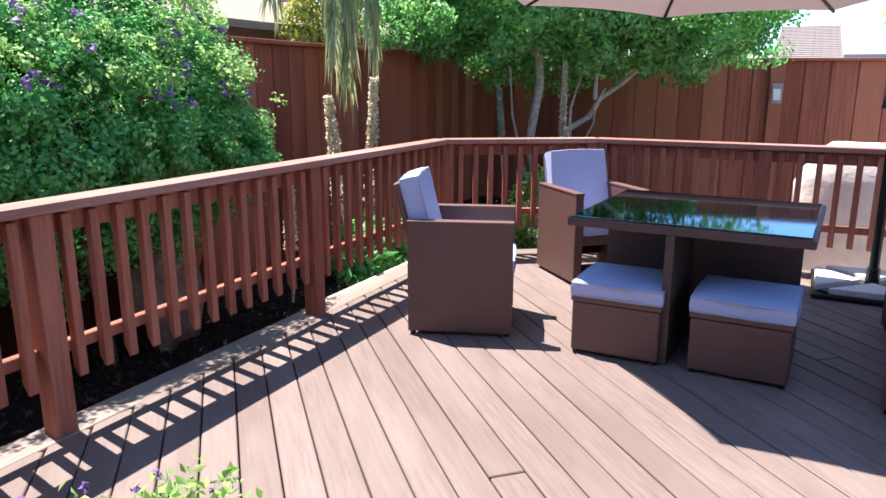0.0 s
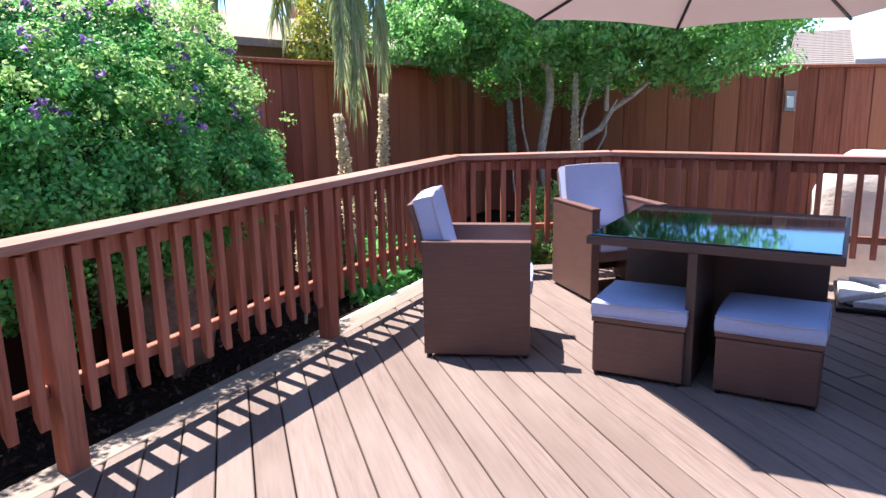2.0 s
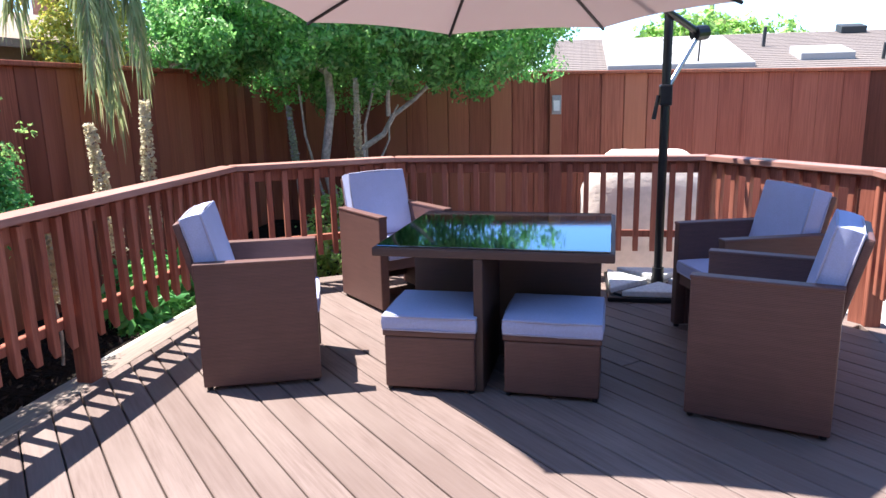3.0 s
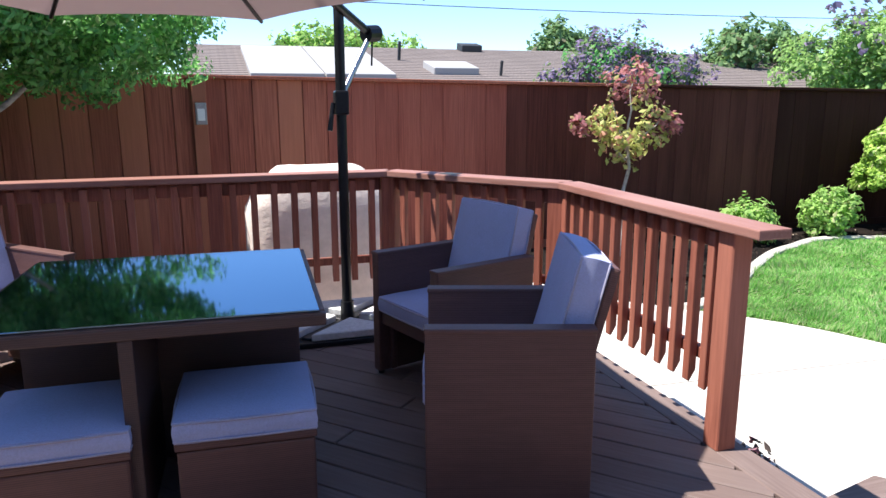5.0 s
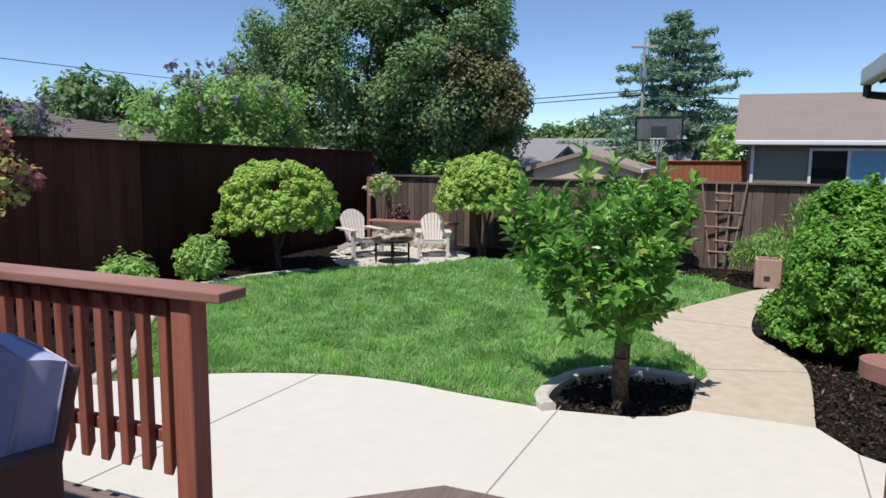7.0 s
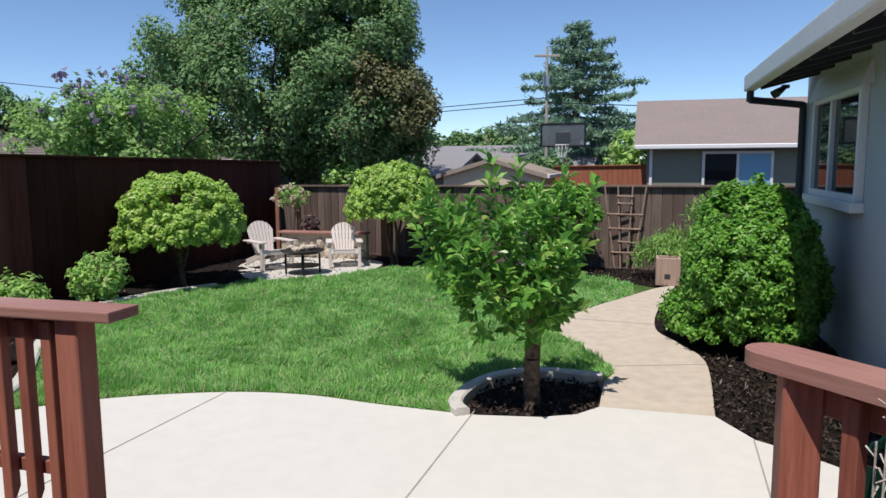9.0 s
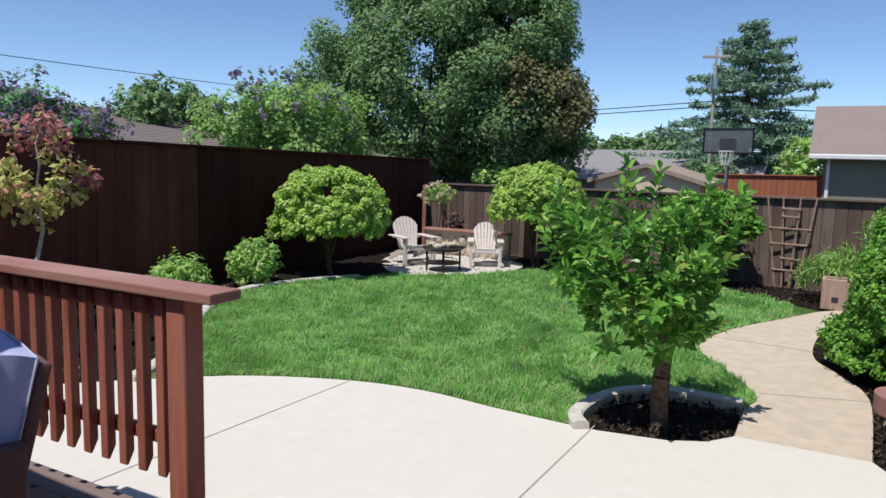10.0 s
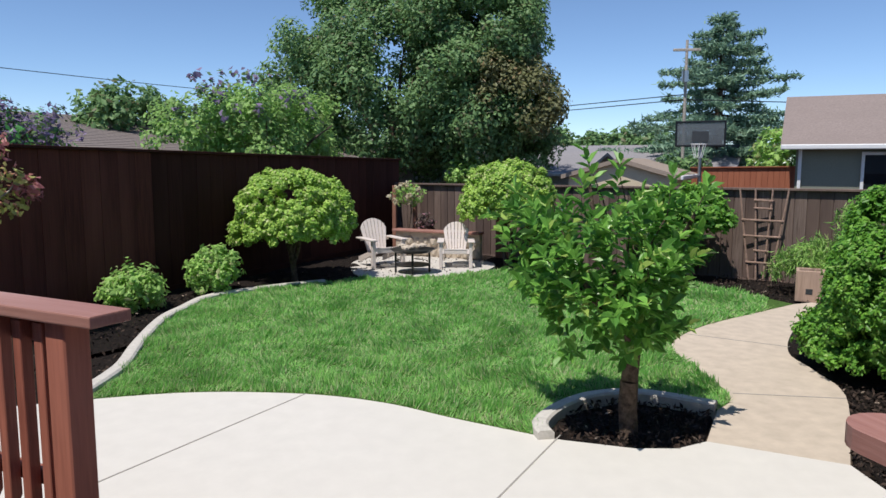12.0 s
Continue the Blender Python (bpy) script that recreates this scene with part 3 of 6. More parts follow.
fence("fence_far", (13.75, 9.2), (11.9, -1.5), -0.6, 0.9, 0.98, 0.17, M["fence_old"], "low weathered grey-brown board fence at the far end of the garden", -1)
plate = part("number_plate", boxed(-0.055, -0.012, -0.11, 0.055, 0, 0.11, 0.008, 2), M["steel"], None, m=pose(0.02, 9.108, 1.24))
tagged(plate, "small metal plate fixed to a fence post", "plate")
part("plate_window", boxed(-0.035, -0.018, -0.07, 0.035, -0.01, 0.05, 0.004), M["white"], plate, "pale label behind the frame")
part("fence_post", boxed(-0.07, -0.05, -0.5, 0.07, 0.03, 1.59, 0.006), M["fence"], back_fence, "dark square post", m=pose(3.67, -0.04, 0))

# ---- furniture on the deck ----


def loop_tube(pts, r, sides=5):
    """One closed round cord through the points."""
    bm = bmesh.new()
    n = len(pts)
    rings = []
    for i, p in enumerate(pts):
        along = (pts[(i + 1) % n] - pts[i - 1]).normalized()
        u = along.cross(Vector((0.01, 0.02, 1))).normalized()
        if u.length < 0.5:
            u = Vector((1, 0, 0))
        w = along.cross(u).normalized()
        rings.append([bm.verts.new(p + (u * math.cos(6.2832 * k / sides) + w * math.sin(6.2832 * k / sides)) * r) for k in range(sides)])
    for a, b in zip(rings, rings[1:] + rings[:1]):
        for k in range(sides):
            bm.faces.new((a[k], a[(k + 1) % sides], b[(k + 1) % sides], b[k]))
    bmesh.ops.recalc_face_normals(bm, faces=bm.faces)
    return bm


def cushion(parent, name, x, y, z, lx, ly, lz, m=None, label=""):
    bm = boxed(-lx / 2, -ly / 2, 0, lx / 2, ly / 2, lz, 0, 0)
    bmesh.ops.subdivide_edges(bm, edges=list(bm.edges), cuts=6, use_grid_fill=True)
    for v in bm.verts:
        u, w_ = 2 * v.co.x / lx, 2 * v.co.y / ly
        k = (1 - u ** 4) * (1 - w_ ** 4)
        side = (v.co.z / lz - 0.5)
        v.co.z += side * 0.022 * k + 0.004 * noise.noise(v.co * 9)
        edge = max(abs(u), abs(w_))
        if edge > 0.99:
            pinch = 0.005 * abs(side) * 2
            v.co.x -= math.copysign(pinch, v.co.x) if abs(u) > 0.99 else 0
            v.co.y -= math.copysign(pinch, v.co.y) if abs(w_) > 0.99 else 0
    mm = (m or Matrix.Identity(4)) @ Matrix.Translation((x, y, z))
    ob = part(name, bm, M["cushion"], parent, label or "lilac-grey fabric cushion with piped edges", m=mm, smooth=True)
    for zz in (0.006, lz - 0.006):
        pts = curve_through([(lx / 2 - 0.004, ly / 2 - 0.05), (lx / 2 - 0.05, ly / 2 - 0.004), (-lx / 2 + 0.05, ly / 2 - 0.004), (-lx / 2 + 0.004, ly / 2 - 0.05), (-lx / 2 + 0.004, -ly / 2 + 0.05), (-lx / 2 + 0.05, -ly / 2 + 0.004), (lx / 2 - 0.05, -ly / 2 + 0.004), (lx / 2 - 0.004, -ly / 2 + 0.05)], 3, True)
        pb = loop_tube([Vector((*p, zz)) for p in pts], 0.004)
        part("piping", pb, M["piping"], ob, smooth=True)
    return ob


def make_chair():
    """Cube-set armchair that faces +x."""
    c = thing("wicker_armchair", "brown resin-wicker armchair with lilac-grey cushions on the deck", "chair", group="armchairs round the table")
    for sgn in (-1, 1):
        y = sgn * 0.255
        arm = part("arm_panel", boxed(-0.285, y - 0.03, 0.018, 0.285, y + 0.03, 0.635, 0.008, 2), M["wicker"], c, "woven side panel")
        part("arm_edge", boxed(-0.288, y - 0.033, 0.622, 0.288, y + 0.033, 0.64, 0.006, 2), M["wicker"], arm)
        for x in (-0.26, 0.26):
            part("foot", tubed((x, y, 0), (x, y, 0.035), 0.016, 0.018, 8), M["black"], c)
    part("seat_base", boxed(-0.25, -0.225, 0.27, 0.27, 0.225, 0.345, 0.008, 2), M["wicker"], c)
    part("front_leg_panel", boxed(0.2, -0.225, 0.03, 0.23, -0.19, 0.27, 0.005), M["wicker"], c)
    part("front_leg_panel", boxed(0.2, 0.19, 0.03, 0.23, 0.225, 0.27, 0.005), M["wicker"], c)
    part("rear_panel", boxed(-0.275, -0.225, 0.08, -0.235, 0.225, 0.5, 0.008, 2), M["wicker"], c)
    lean = Matrix.Translation((-0.235, 0, 0.42)) @ Matrix.Rotation(radians(-14), 4, "Y")
    part("backrest", boxed(-0.035, -0.22, 0, 0.0, 0.22, 0.425, 0.01, 2), M["wicker"], c, "woven reclined backrest", m=lean)
    cushion(c, "seat_cushion", 0.045, 0, 0.345, 0.5, 0.44, 0.075)
    up = lean @ Matrix.Rotation(radians(90), 4, "Y")
    cushion(c, "back_cushion", -0.215, 0, 0.002, 0.455, 0.45, 0.11, m=up)
    return c


chair = make_chair()
chair.matrix_basis = pose(-1.355, 3.8, 0.003, 0, 0, 20)
for x, y, a in ((-0.98, 5.17, -45), (1.19, 4.57, 198), (1.09, 3.66, 162)):
    copy_thing(chair, pose(x, y, 0.003, 0, 0, a))


def make_stool():
    c = thing("ottoman", "brown wicker ottoman with a lilac-grey cushion, pushed under the table", "ottoman", group="ottomans under the table")
    part("body", boxed(-0.22, -0.22, 0.016, 0.22, 0.22, 0.275, 0.01, 2), M["wicker"], c)
    part("rim", boxed(-0.226, -0.226, 0.278, 0.226, 0.226, 0.305, 0.006, 2), M["wicker"], c)
    for x in (-0.2, 0.2):
        for y in (-0.2, 0.2):
            part("foot", tubed((x, y, 0), (x, y, 0.035), 0.015, 0.017, 8), M["black"], c)
    cushion(c, "seat_cushion", 0, 0, 0.305, 0.46, 0.46, 0.075)
    return c


stool = make_stool()
stool.matrix_basis = pose(-0.42, 3.80, 0.003, 0, 0, -1)
copy_thing(stool, pose(0.165, 3.79, 0.003, 0, 0, -3))

table = thing("dining_table", "square brown wicker dining table with a smoked glass top", "table", at=(-0.11, 4.13, 0.003), turn=-3)
part("base_panel", boxed(-0.5, -0.02, 0.0, 0.5, 0.02, 0.66, 0.006, 2), M["wicker_dark"], table)
part("base_panel", boxed(-0.075, -0.525, 0.0, -0.03, -0.02, 0.655, 0.006, 2), M["wicker_dark"], table)
part("base_panel", boxed(-0.075, 0.02, 0.0, -0.03, 0.5, 0.655, 0.006, 2), M["wicker_dark"], table)
for x0, y0, x1, y1 in ((-0.565, -0.53, 0.565, -0.49), (-0.565, 0.49, 0.565, 0.53), (-0.565, -0.49, -0.525, 0.49), (0.525, -0.49, 0.565, 0.49)):
    part("top_frame", boxed(x0, y0, 0.655, x1, y1, 0.698, 0.008, 2), M["wicker_dark"], table)
part("underlay", boxed(-0.525, -0.49, 0.66, 0.525, 0.49, 0.686, 0.002), M["black"], table)
part("glass_top", boxed(-0.545, -0.51, 0.70, 0.545, 0.51, 0.706, 0.002), M["table_glass"], table, "smoked glass pane mirroring tree and sky")

# ---- cantilever umbrella ----
umb = thing("cantilever_umbrella", "open beige cantilever umbrella on a black pole with a slab-weighted base", "umbrella", at=(0.84, 5.56, 0.003))
part("pole", tubed((0, 0, 0.04), (0, 0, 2.35), 0.03, 0.03, 16), M["black"], umb, smooth=True)
part("base_bar", boxed(-0.42, -0.035, 0.0, 0.42, 0.035, 0.045, 0.004), M["black"], umb, m=pose(0, 0, 0, 0, 0, 45))
part("base_bar", boxed(-0.42, -0.035, 0.001, 0.42, 0.035, 0.046, 0.004), M["black"], umb, m=pose(0, 0, 0, 0, 0, -45))
part("base_tray", boxed(-0.36, -0.36, 0.0, 0.36, 0.36, 0.03, 0.004), M["black"], umb, m=pose(-0.0, -0.0, 0))
for k in range(4):
    bm = bmesh.new()
    vs = [bm.verts.new((x, y, z)) for z in (0.03, 0.075) for x, y in ((0.07, -0.0), (0.34, -0.27), (0.34, 0.27))]
    bm.faces.new(vs[:3][::-1])
    bm.faces.new(vs[3:])
    for i in range(3):
        bm.faces.new((vs[i], vs[(i + 1) % 3], vs[3 + (i + 1) % 3], vs[3 + i]))
    bmesh.ops.recalc_face_normals(bm, faces=bm.faces)
    part("weight_slab", soft(bm, 0.006), M["slab"], umb, "pale grey triangular weight", m=pose(0, 0, 0, 0, 0, 90 * k))
part("pole_socket", tubed((0, 0, 0.03), (0, 0, 0.16), 0.045, 0.04, 16), M["black"], umb, smooth=True)
part("crank_box", boxed(-0.04, -0.05, 1.29, 0.04, 0.05, 1.43, 0.012, 2), M["black"], umb)
part("crank_handle", tubed((-0.05, -0.02, 1.36), (-0.075, -0.03, 1.2), 0.012, 0.016, 8), M["black"], umb, smooth=True)
JOINT = (0.226, 0.19, 1.768)
part("strut", tubed((0.02, 0.02, 1.42), JOINT, 0.017, 0.017, 10), M["steel"], umb, "bright metal strut", smooth=True)
part("joint", tubed((0.19, 0.16, 1.765), (0.27, 0.22, 1.775), 0.05, 0.05, 12), M["black"], umb)
part("pull_cord", tubed((0.236, 0.19, 1.76), (0.226, 0.18, 1.58), 0.006, 0.006, 6), M["black"], umb)
HUB = Vector((-1.02, -1.16, 2.27))
part("arm", tubed(JOINT, HUB + Vector((0, 0, 0.14)), 0.024, 0.024, 10), M["black"], umb, smooth=True)
hub = part("hub", tubed(HUB - Vector((0, 0, 0.35)), HUB + Vector((0, 0, 0.06)), 0.03, 0.035, 12), M["black"], umb, smooth=True)
part("runner", tubed(HUB - Vector((0, 0, 0.37)), HUB - Vector((0, 0, 0.29)), 0.05, 0.055, 14), M["black"], hub)
R = 1.42
RIM = []
for k in range(8):
    an = radians(20 + 45 * k)
    RIM.append(Vector((HUB.x + R * math.cos(an), HUB.y + R * math.sin(an), 1.912 - 0.068 * R * math.sin(an))))
bm = bmesh.new()
N = 8
for k in range(8):
    a, b = RIM[k], RIM[(k + 1) % 8]
    grid = []
    for i in range(N + 1):
        f = i / N
        row = []
        for j in range(N + 1):
            g = j / N
            p = HUB.lerp(a.lerp(b, g), f)
            p.z += 0.018 * f * 4 * g * (1 - g) * f + 0.04 * math.sin(math.pi * f)
            inward = (HUB - p) * 0.022 * f * 4 * g * (1 - g)
            p.x += inward.x
            p.y += inward.y
            row.append(bm.verts.new(p))
        grid.append(row)
    for i in range(N):
        for j in range(N):
            bm.faces.new((grid[i][j], grid[i + 1][j], grid[i + 1][j + 1], grid[i][j + 1]))
bmesh.ops.remove_doubles(bm, verts=bm.verts, dist=0.002)
bmesh.ops.recalc_face_normals(bm, faces=bm.faces)
bmesh.ops.solidify(bm, geom=bm.faces[:], thickness=0.004)
part("canopy", bm, M["canopy"], umb, "beige fabric canopy of eight panels", smooth=True)
for k in range(8):
    rb = bmesh.new()
    mid = HUB.lerp(RIM[k], 0.5) + Vector((0, 0, 0.03))
    add_tube(rb, HUB - Vector((0, 0, 0.02)), mid, 0.011, 0.011, 6)
    add_tube(rb, mid, RIM[k] - Vector((0, 0, 0.012)), 0.011, 0.011, 6)
    rib = part("rib", rb, M["black"], umb)
    part("rib_strut", tubed(HUB - Vector((0, 0, 0.33)), HUB.lerp(RIM[k], 0.45) + Vector((0, 0, 0.01)), 0.009, 0.009, 6), M["black"], rib)

# ---- covered grill behind the railing ----
grill = thing("covered_grill", "barbecue grill under a creased beige cover on the patio", "grill", at=(0.84, 6.62, GROUND))
bm = bmesh.new()
prof = [(0.53, 0.25, 0.12), (0.54, 0.27, 0.55), (0.535, 0.27, 1.0), (0.50, 0.26, 1.08), (0.34, 0.2, 1.27), (0.3, 0.17, 1.3)]
rows = []
for hx, hy, z in prof:
    row = []
    for k in range(32):
        an = 2 * math.pi * k / 32
        ca, sa = math.cos(an), math.sin(an)
        q = (abs(ca) ** 5 + abs(sa) ** 5) ** (-1 / 5)
        wob = 1 + 0.03 * noise.noise((ca * 3, sa * 3, z * 4))
        row.append(bm.verts.new((hx * ca * q * wob, hy * sa * q * wob, z + 0.01 * noise.noise((ca * 2, sa * 2, z)))))
    rows.append(row)
for r, q in zip(rows, rows[1:]):
    for k in range(32):
        bm.faces.new((r[k], r[(k + 1) % 32], q[(k + 1) % 32], q[k]))
bm.faces.new(rows[-1])
bmesh.ops.recalc_face_normals(bm, faces=bm.faces)
part("cover", bm, M["cover"], grill, "beige weatherproof cover", smooth=True)
for x in (-0.45, 0.45):
    for y in (-0.2, 0.2):
        part("leg", boxed(x - 0.02, y - 0.02, 0, x + 0.02, y + 0.02, 0.3, 0.003), M["black"], grill)

# ---- house ----
HY = -0.10
house = thing("house", "grey stucco house with white window and deep white gutter", "house")
part("wall", boxed(-1.6, HY - 0.2, GROUND - 0.1, 9.25, HY, 2.34, 0), M["stucco"], house, "grey stucco wall in open shade")
part("wall", boxed(-6, HY - 0.2, GROUND - 0.1, -1.6, 0.757, 2.3, 0.01), M["white"], house, "projecting white-painted wall end beside the deck")
part("wall", boxed(9.05, -7, GROUND - 0.1, 9.25, HY - 0.2, 2.34, 0), M["stucco"], house)
part("fascia", boxed(-6.4, 0.50, 2.17, 9.0, 0.62, 2.35, 0.02, 3), M["white"], house, "white rounded gutter")
rb = bmesh.new()
vs = [rb.verts.new(p) for p in ((-6.4, 0.55, 2.34), (9.0, 0.55, 2.34), (9.0, -4.0, 3.46), (-6.4, -4.0, 3.46), (-6.4, 0.55, 2.26), (9.0, 0.55, 2.26), (9.0, -4.0, 3.38), (-6.4, -4.0, 3.38))]
for f in ((0, 1, 2, 3), (7, 6, 5, 4), (0, 4, 5, 1), (1, 5, 6, 2), (2, 6, 7, 3), (3, 7, 4, 0)):
    rb.faces.new([vs[i] for i in f])
part("roof", rb, M["roof"], house, "brown shingle roof over dark eaves")
# Rafters and soffit are near-black: the eave's shade is in their colour.
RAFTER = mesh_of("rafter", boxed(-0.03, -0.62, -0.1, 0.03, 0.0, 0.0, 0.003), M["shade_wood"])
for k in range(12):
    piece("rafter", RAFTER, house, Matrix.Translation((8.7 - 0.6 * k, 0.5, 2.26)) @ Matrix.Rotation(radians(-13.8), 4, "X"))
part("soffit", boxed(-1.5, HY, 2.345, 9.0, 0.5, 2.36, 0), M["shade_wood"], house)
part("downpipe", tubed((8.9, 0.56, 2.18), (8.9, 0.56, 2.05), 0.04, 0.04, 8), M["shade_wood"], house)
part("downpipe", tubed((8.9, 0.56, 2.07), (9.2, HY + 0.05, 2.02), 0.04, 0.04, 8), M["shade_wood"], house)
part("downpipe", tubed((9.2, HY + 0.05, 2.04), (9.2, HY + 0.05, GROUND), 0.04, 0.04, 8), M["shade_wood"], house)
part("access_panel", boxed(5.37, HY, -0.3, 6.05, HY + 0.02, 1.87, 0.006), M["stucco"], house, "flush painted service door")
for x0, x1, z0, z1 in ((5.355, 5.37, -0.3, 1.885), (6.05, 6.065, -0.3, 1.885), (5.37, 6.05, 1.87, 1.885)):
    part("panel_seam", boxed(x0, HY, z0, x1, HY + 0.012, z1, 0), M["shade_wood"], house)
part("panel_latch", boxed(5.39, HY + 0.02, 0.89, 5.46, HY + 0.045, 0.93, 0.004), M["black"], house)
lampb = thing("floodlight", "small dark double floodlight under the eave", "light fixture", at=(8.95, 0.2, 2.2))
for sx in (-0.06, 0.06):
    part("lamp_head", tubed((sx * 0.4, 0, 0), (sx * 1.6, 0.1, -0.07), 0.025, 0.05, 10), M["shade_wood"], lampb)
part("bracket", boxed(-0.03, -0.05, -0.01, 0.03, 0.03, 0.03, 0.004), M["shade_wood"], lampb)
win = thing("window_1", "white-framed sliding window with a white awning hood", "window", kind="structure")
WX0, WX1, WZ0, WZ1 = 6.84, 8.6, 1.03, 2.02
for x0, x1, z0, z1 in ((WX0, WX1, WZ0, WZ0 + 0.06), (WX0, WX1, WZ1 - 0.06, WZ1), (WX0, WX0 + 0.06, WZ0 + 0.06, WZ1 - 0.06), (WX1 - 0.06, WX1, WZ0 + 0.06, WZ1 - 0.06), (7.8, 7.86, WZ0 + 0.06, WZ1 - 0.06)):
    part("window_frame", boxed(x0, HY + 0.0, z0, x1, HY + 0.07, z1, 0.006), M["white"], win)
part("pane", boxed(WX0 + 0.06, HY + 0.025, WZ0 + 0.06, 7.8, HY + 0.03, WZ1 - 0.06, 0), M["pane"], win)
part("pane", boxed(7.86, HY + 0.025, WZ0 + 0.06, WX1 - 0.06, HY + 0.03, WZ1 - 0.06, 0), M["pane"], win)
part("window_sill", boxed(WX0 - 0.06, HY, WZ0 - 0.09, WX1 + 0.06, HY + 0.12, WZ0, 0.008), M["white"], win)
hood = bmesh.new()
vs = [hood.verts.new(p) for p in ((WX0 - 0.06, HY, 2.26), (WX1 + 0.14, HY, 2.26), (WX1 + 0.1, HY + 0.1, WZ1 - 0.02), (WX0 - 0.1, HY + 0.1, WZ1 - 0.02), (WX0 - 0.1, HY, WZ1), (WX1 + 0.1, HY, WZ1))]
for f in ((0, 1, 2, 3), (3, 2, 5, 4), (0, 3, 4), (1, 5, 2)):
    hood.faces.new([vs[i] for i in f])
bmesh.ops.recalc_face_normals(hood, faces=hood.faces)
part("hood", hood, M["white"], win, "sloping white awning hood")

# ---- planting ----
LEAF = {
    "shrub": leafy("shrub_leaf", (0.035, 0.14, 0.042), (0.135, 0.34, 0.095), (0.34, 0.52, 0.22), 0.08, 0.4, 0.5, lift=2.2),
    "tip": leafy("young_shoot", (0.24, 0.42, 0.12), (0.46, 0.66, 0.24), None, 0, 0.5, 0.5, lift=1.2),
    "tree": leafy("tree_leaf", (0.035, 0.10, 0.03), (0.15, 0.31, 0.09), (0.34, 0.52, 0.2), 0.12, 0.4, 0.55, lift=2.7),
    "lime": leafy("clipped_leaf", (0.10, 0.19, 0.03), (0.33, 0.44, 0.1), (0.6, 0.64, 0.3), 0.1, 0.42, 0.35, lift=2.1),
    "box": leafy("hedge_leaf", (0.05, 0.15, 0.02), (0.18, 0.36, 0.05), (0.3, 0.48, 0.12), 0.05, 0.4, 0.3, lift=1.5),
    "lemon": leafy("citrus_leaf", (0.04, 0.11, 0.022), (0.15, 0.30, 0.055), (0.36, 0.5, 0.12), 0.08, 0.3, 0.32, lift=2.05),
    "far": leafy("far_leaf", (0.036, 0.07, 0.027), (0.095, 0.15, 0.056), (0.16, 0.16, 0.08), 0.08, 0.5, 0.35, lift=3.2, mottle=0.6, patch_scale=0.9),
    "brown": leafy("rust_leaf", (0.12, 0.135, 0.055), (0.19, 0.185, 0.08), (0.28, 0.2, 0.1), 0.06, 0.5, 0.25, lift=1.2),
    "light": leafy("light_leaf", (0.10, 0.17, 0.05), (0.26, 0.40, 0.11), (0.4, 0.45, 0.2), 0.1, 0.5, 0.45, lift=2.4),
    "tall": leafy("tall_shrub_leaf", (0.08, 0.13, 0.04), (0.16, 0.26, 0.075), (0.26, 0.34, 0.14), 0.1, 0.5, 0.45, lift=3.1, mottle=0.5, patch_scale=2.2),
    "fir": leafy("needles", (0.045, 0.085, 0.058), (0.135, 0.2, 0.135), None, 0, 0.6, 0.3, lift=2.6),
    "mauve": leafy("mauve_flower", (0.17, 0.13, 0.22), (0.36, 0.28, 0.44), (0.14, 0.24, 0.08), 0.45, 0.6, 0.4, lift=1.4),
    "violet": leafy("violet_flower", (0.12, 0.06, 0.22), (0.3, 0.18, 0.42), None, 0, 0.6, 0.3, lift=1.15),
    "pink": leafy("red_leaf", (0.34, 0.12, 0.13), (0.6, 0.3, 0.28), (0.42, 0.42, 0.14), 0.2, 0.5, 0.4, lift=1.25),
    "turn": leafy("turning_leaf", (0.26, 0.30, 0.08), (0.6, 0.56, 0.22), (0.6, 0.3, 0.2), 0.2, 0.5, 0.4, lift=1.35),
    "gold": leafy("gold_leaf", (0.2, 0.2, 0.03), (0.45, 0.42, 0.1), (0.3, 0.4, 0.1), 0.2, 0.5, 0.5, lift=1.9),
    "cream": leafy("cream_flower", (0.62, 0.54, 0.36), (0.85, 0.8, 0.64), None, 0, 0.6, 0.5, lift=1.0),
    "palm": leafy("palm_leaf", (0.11, 0.14, 0.06), (0.30, 0.34, 0.18), (0.6, 0.52, 0.3), 0.2, 0.45, 0.5, lift=2.0),
    "grey": leafy("grey_leaf", (0.17, 0.2, 0.13), (0.35, 0.4, 0.26), (0.4, 0.35, 0.5), 0.1, 0.6, 0.3, lift=1.5),
    "dusk": leafy("purple_leaf", (0.04, 0.03, 0.03), (0.16, 0.12, 0.10), (0.4, 0.2, 0.24), 0.15, 0.6, 0.2, lift=1.0),
}
G_ = LEAF["grass"] = leafy("grass_blade", (0.055, 0.155, 0.032), (0.26, 0.43, 0.13), (0.5, 0.58, 0.3), 0.24, 0.45, 0.5, 2.55, 0.85, 4.5)


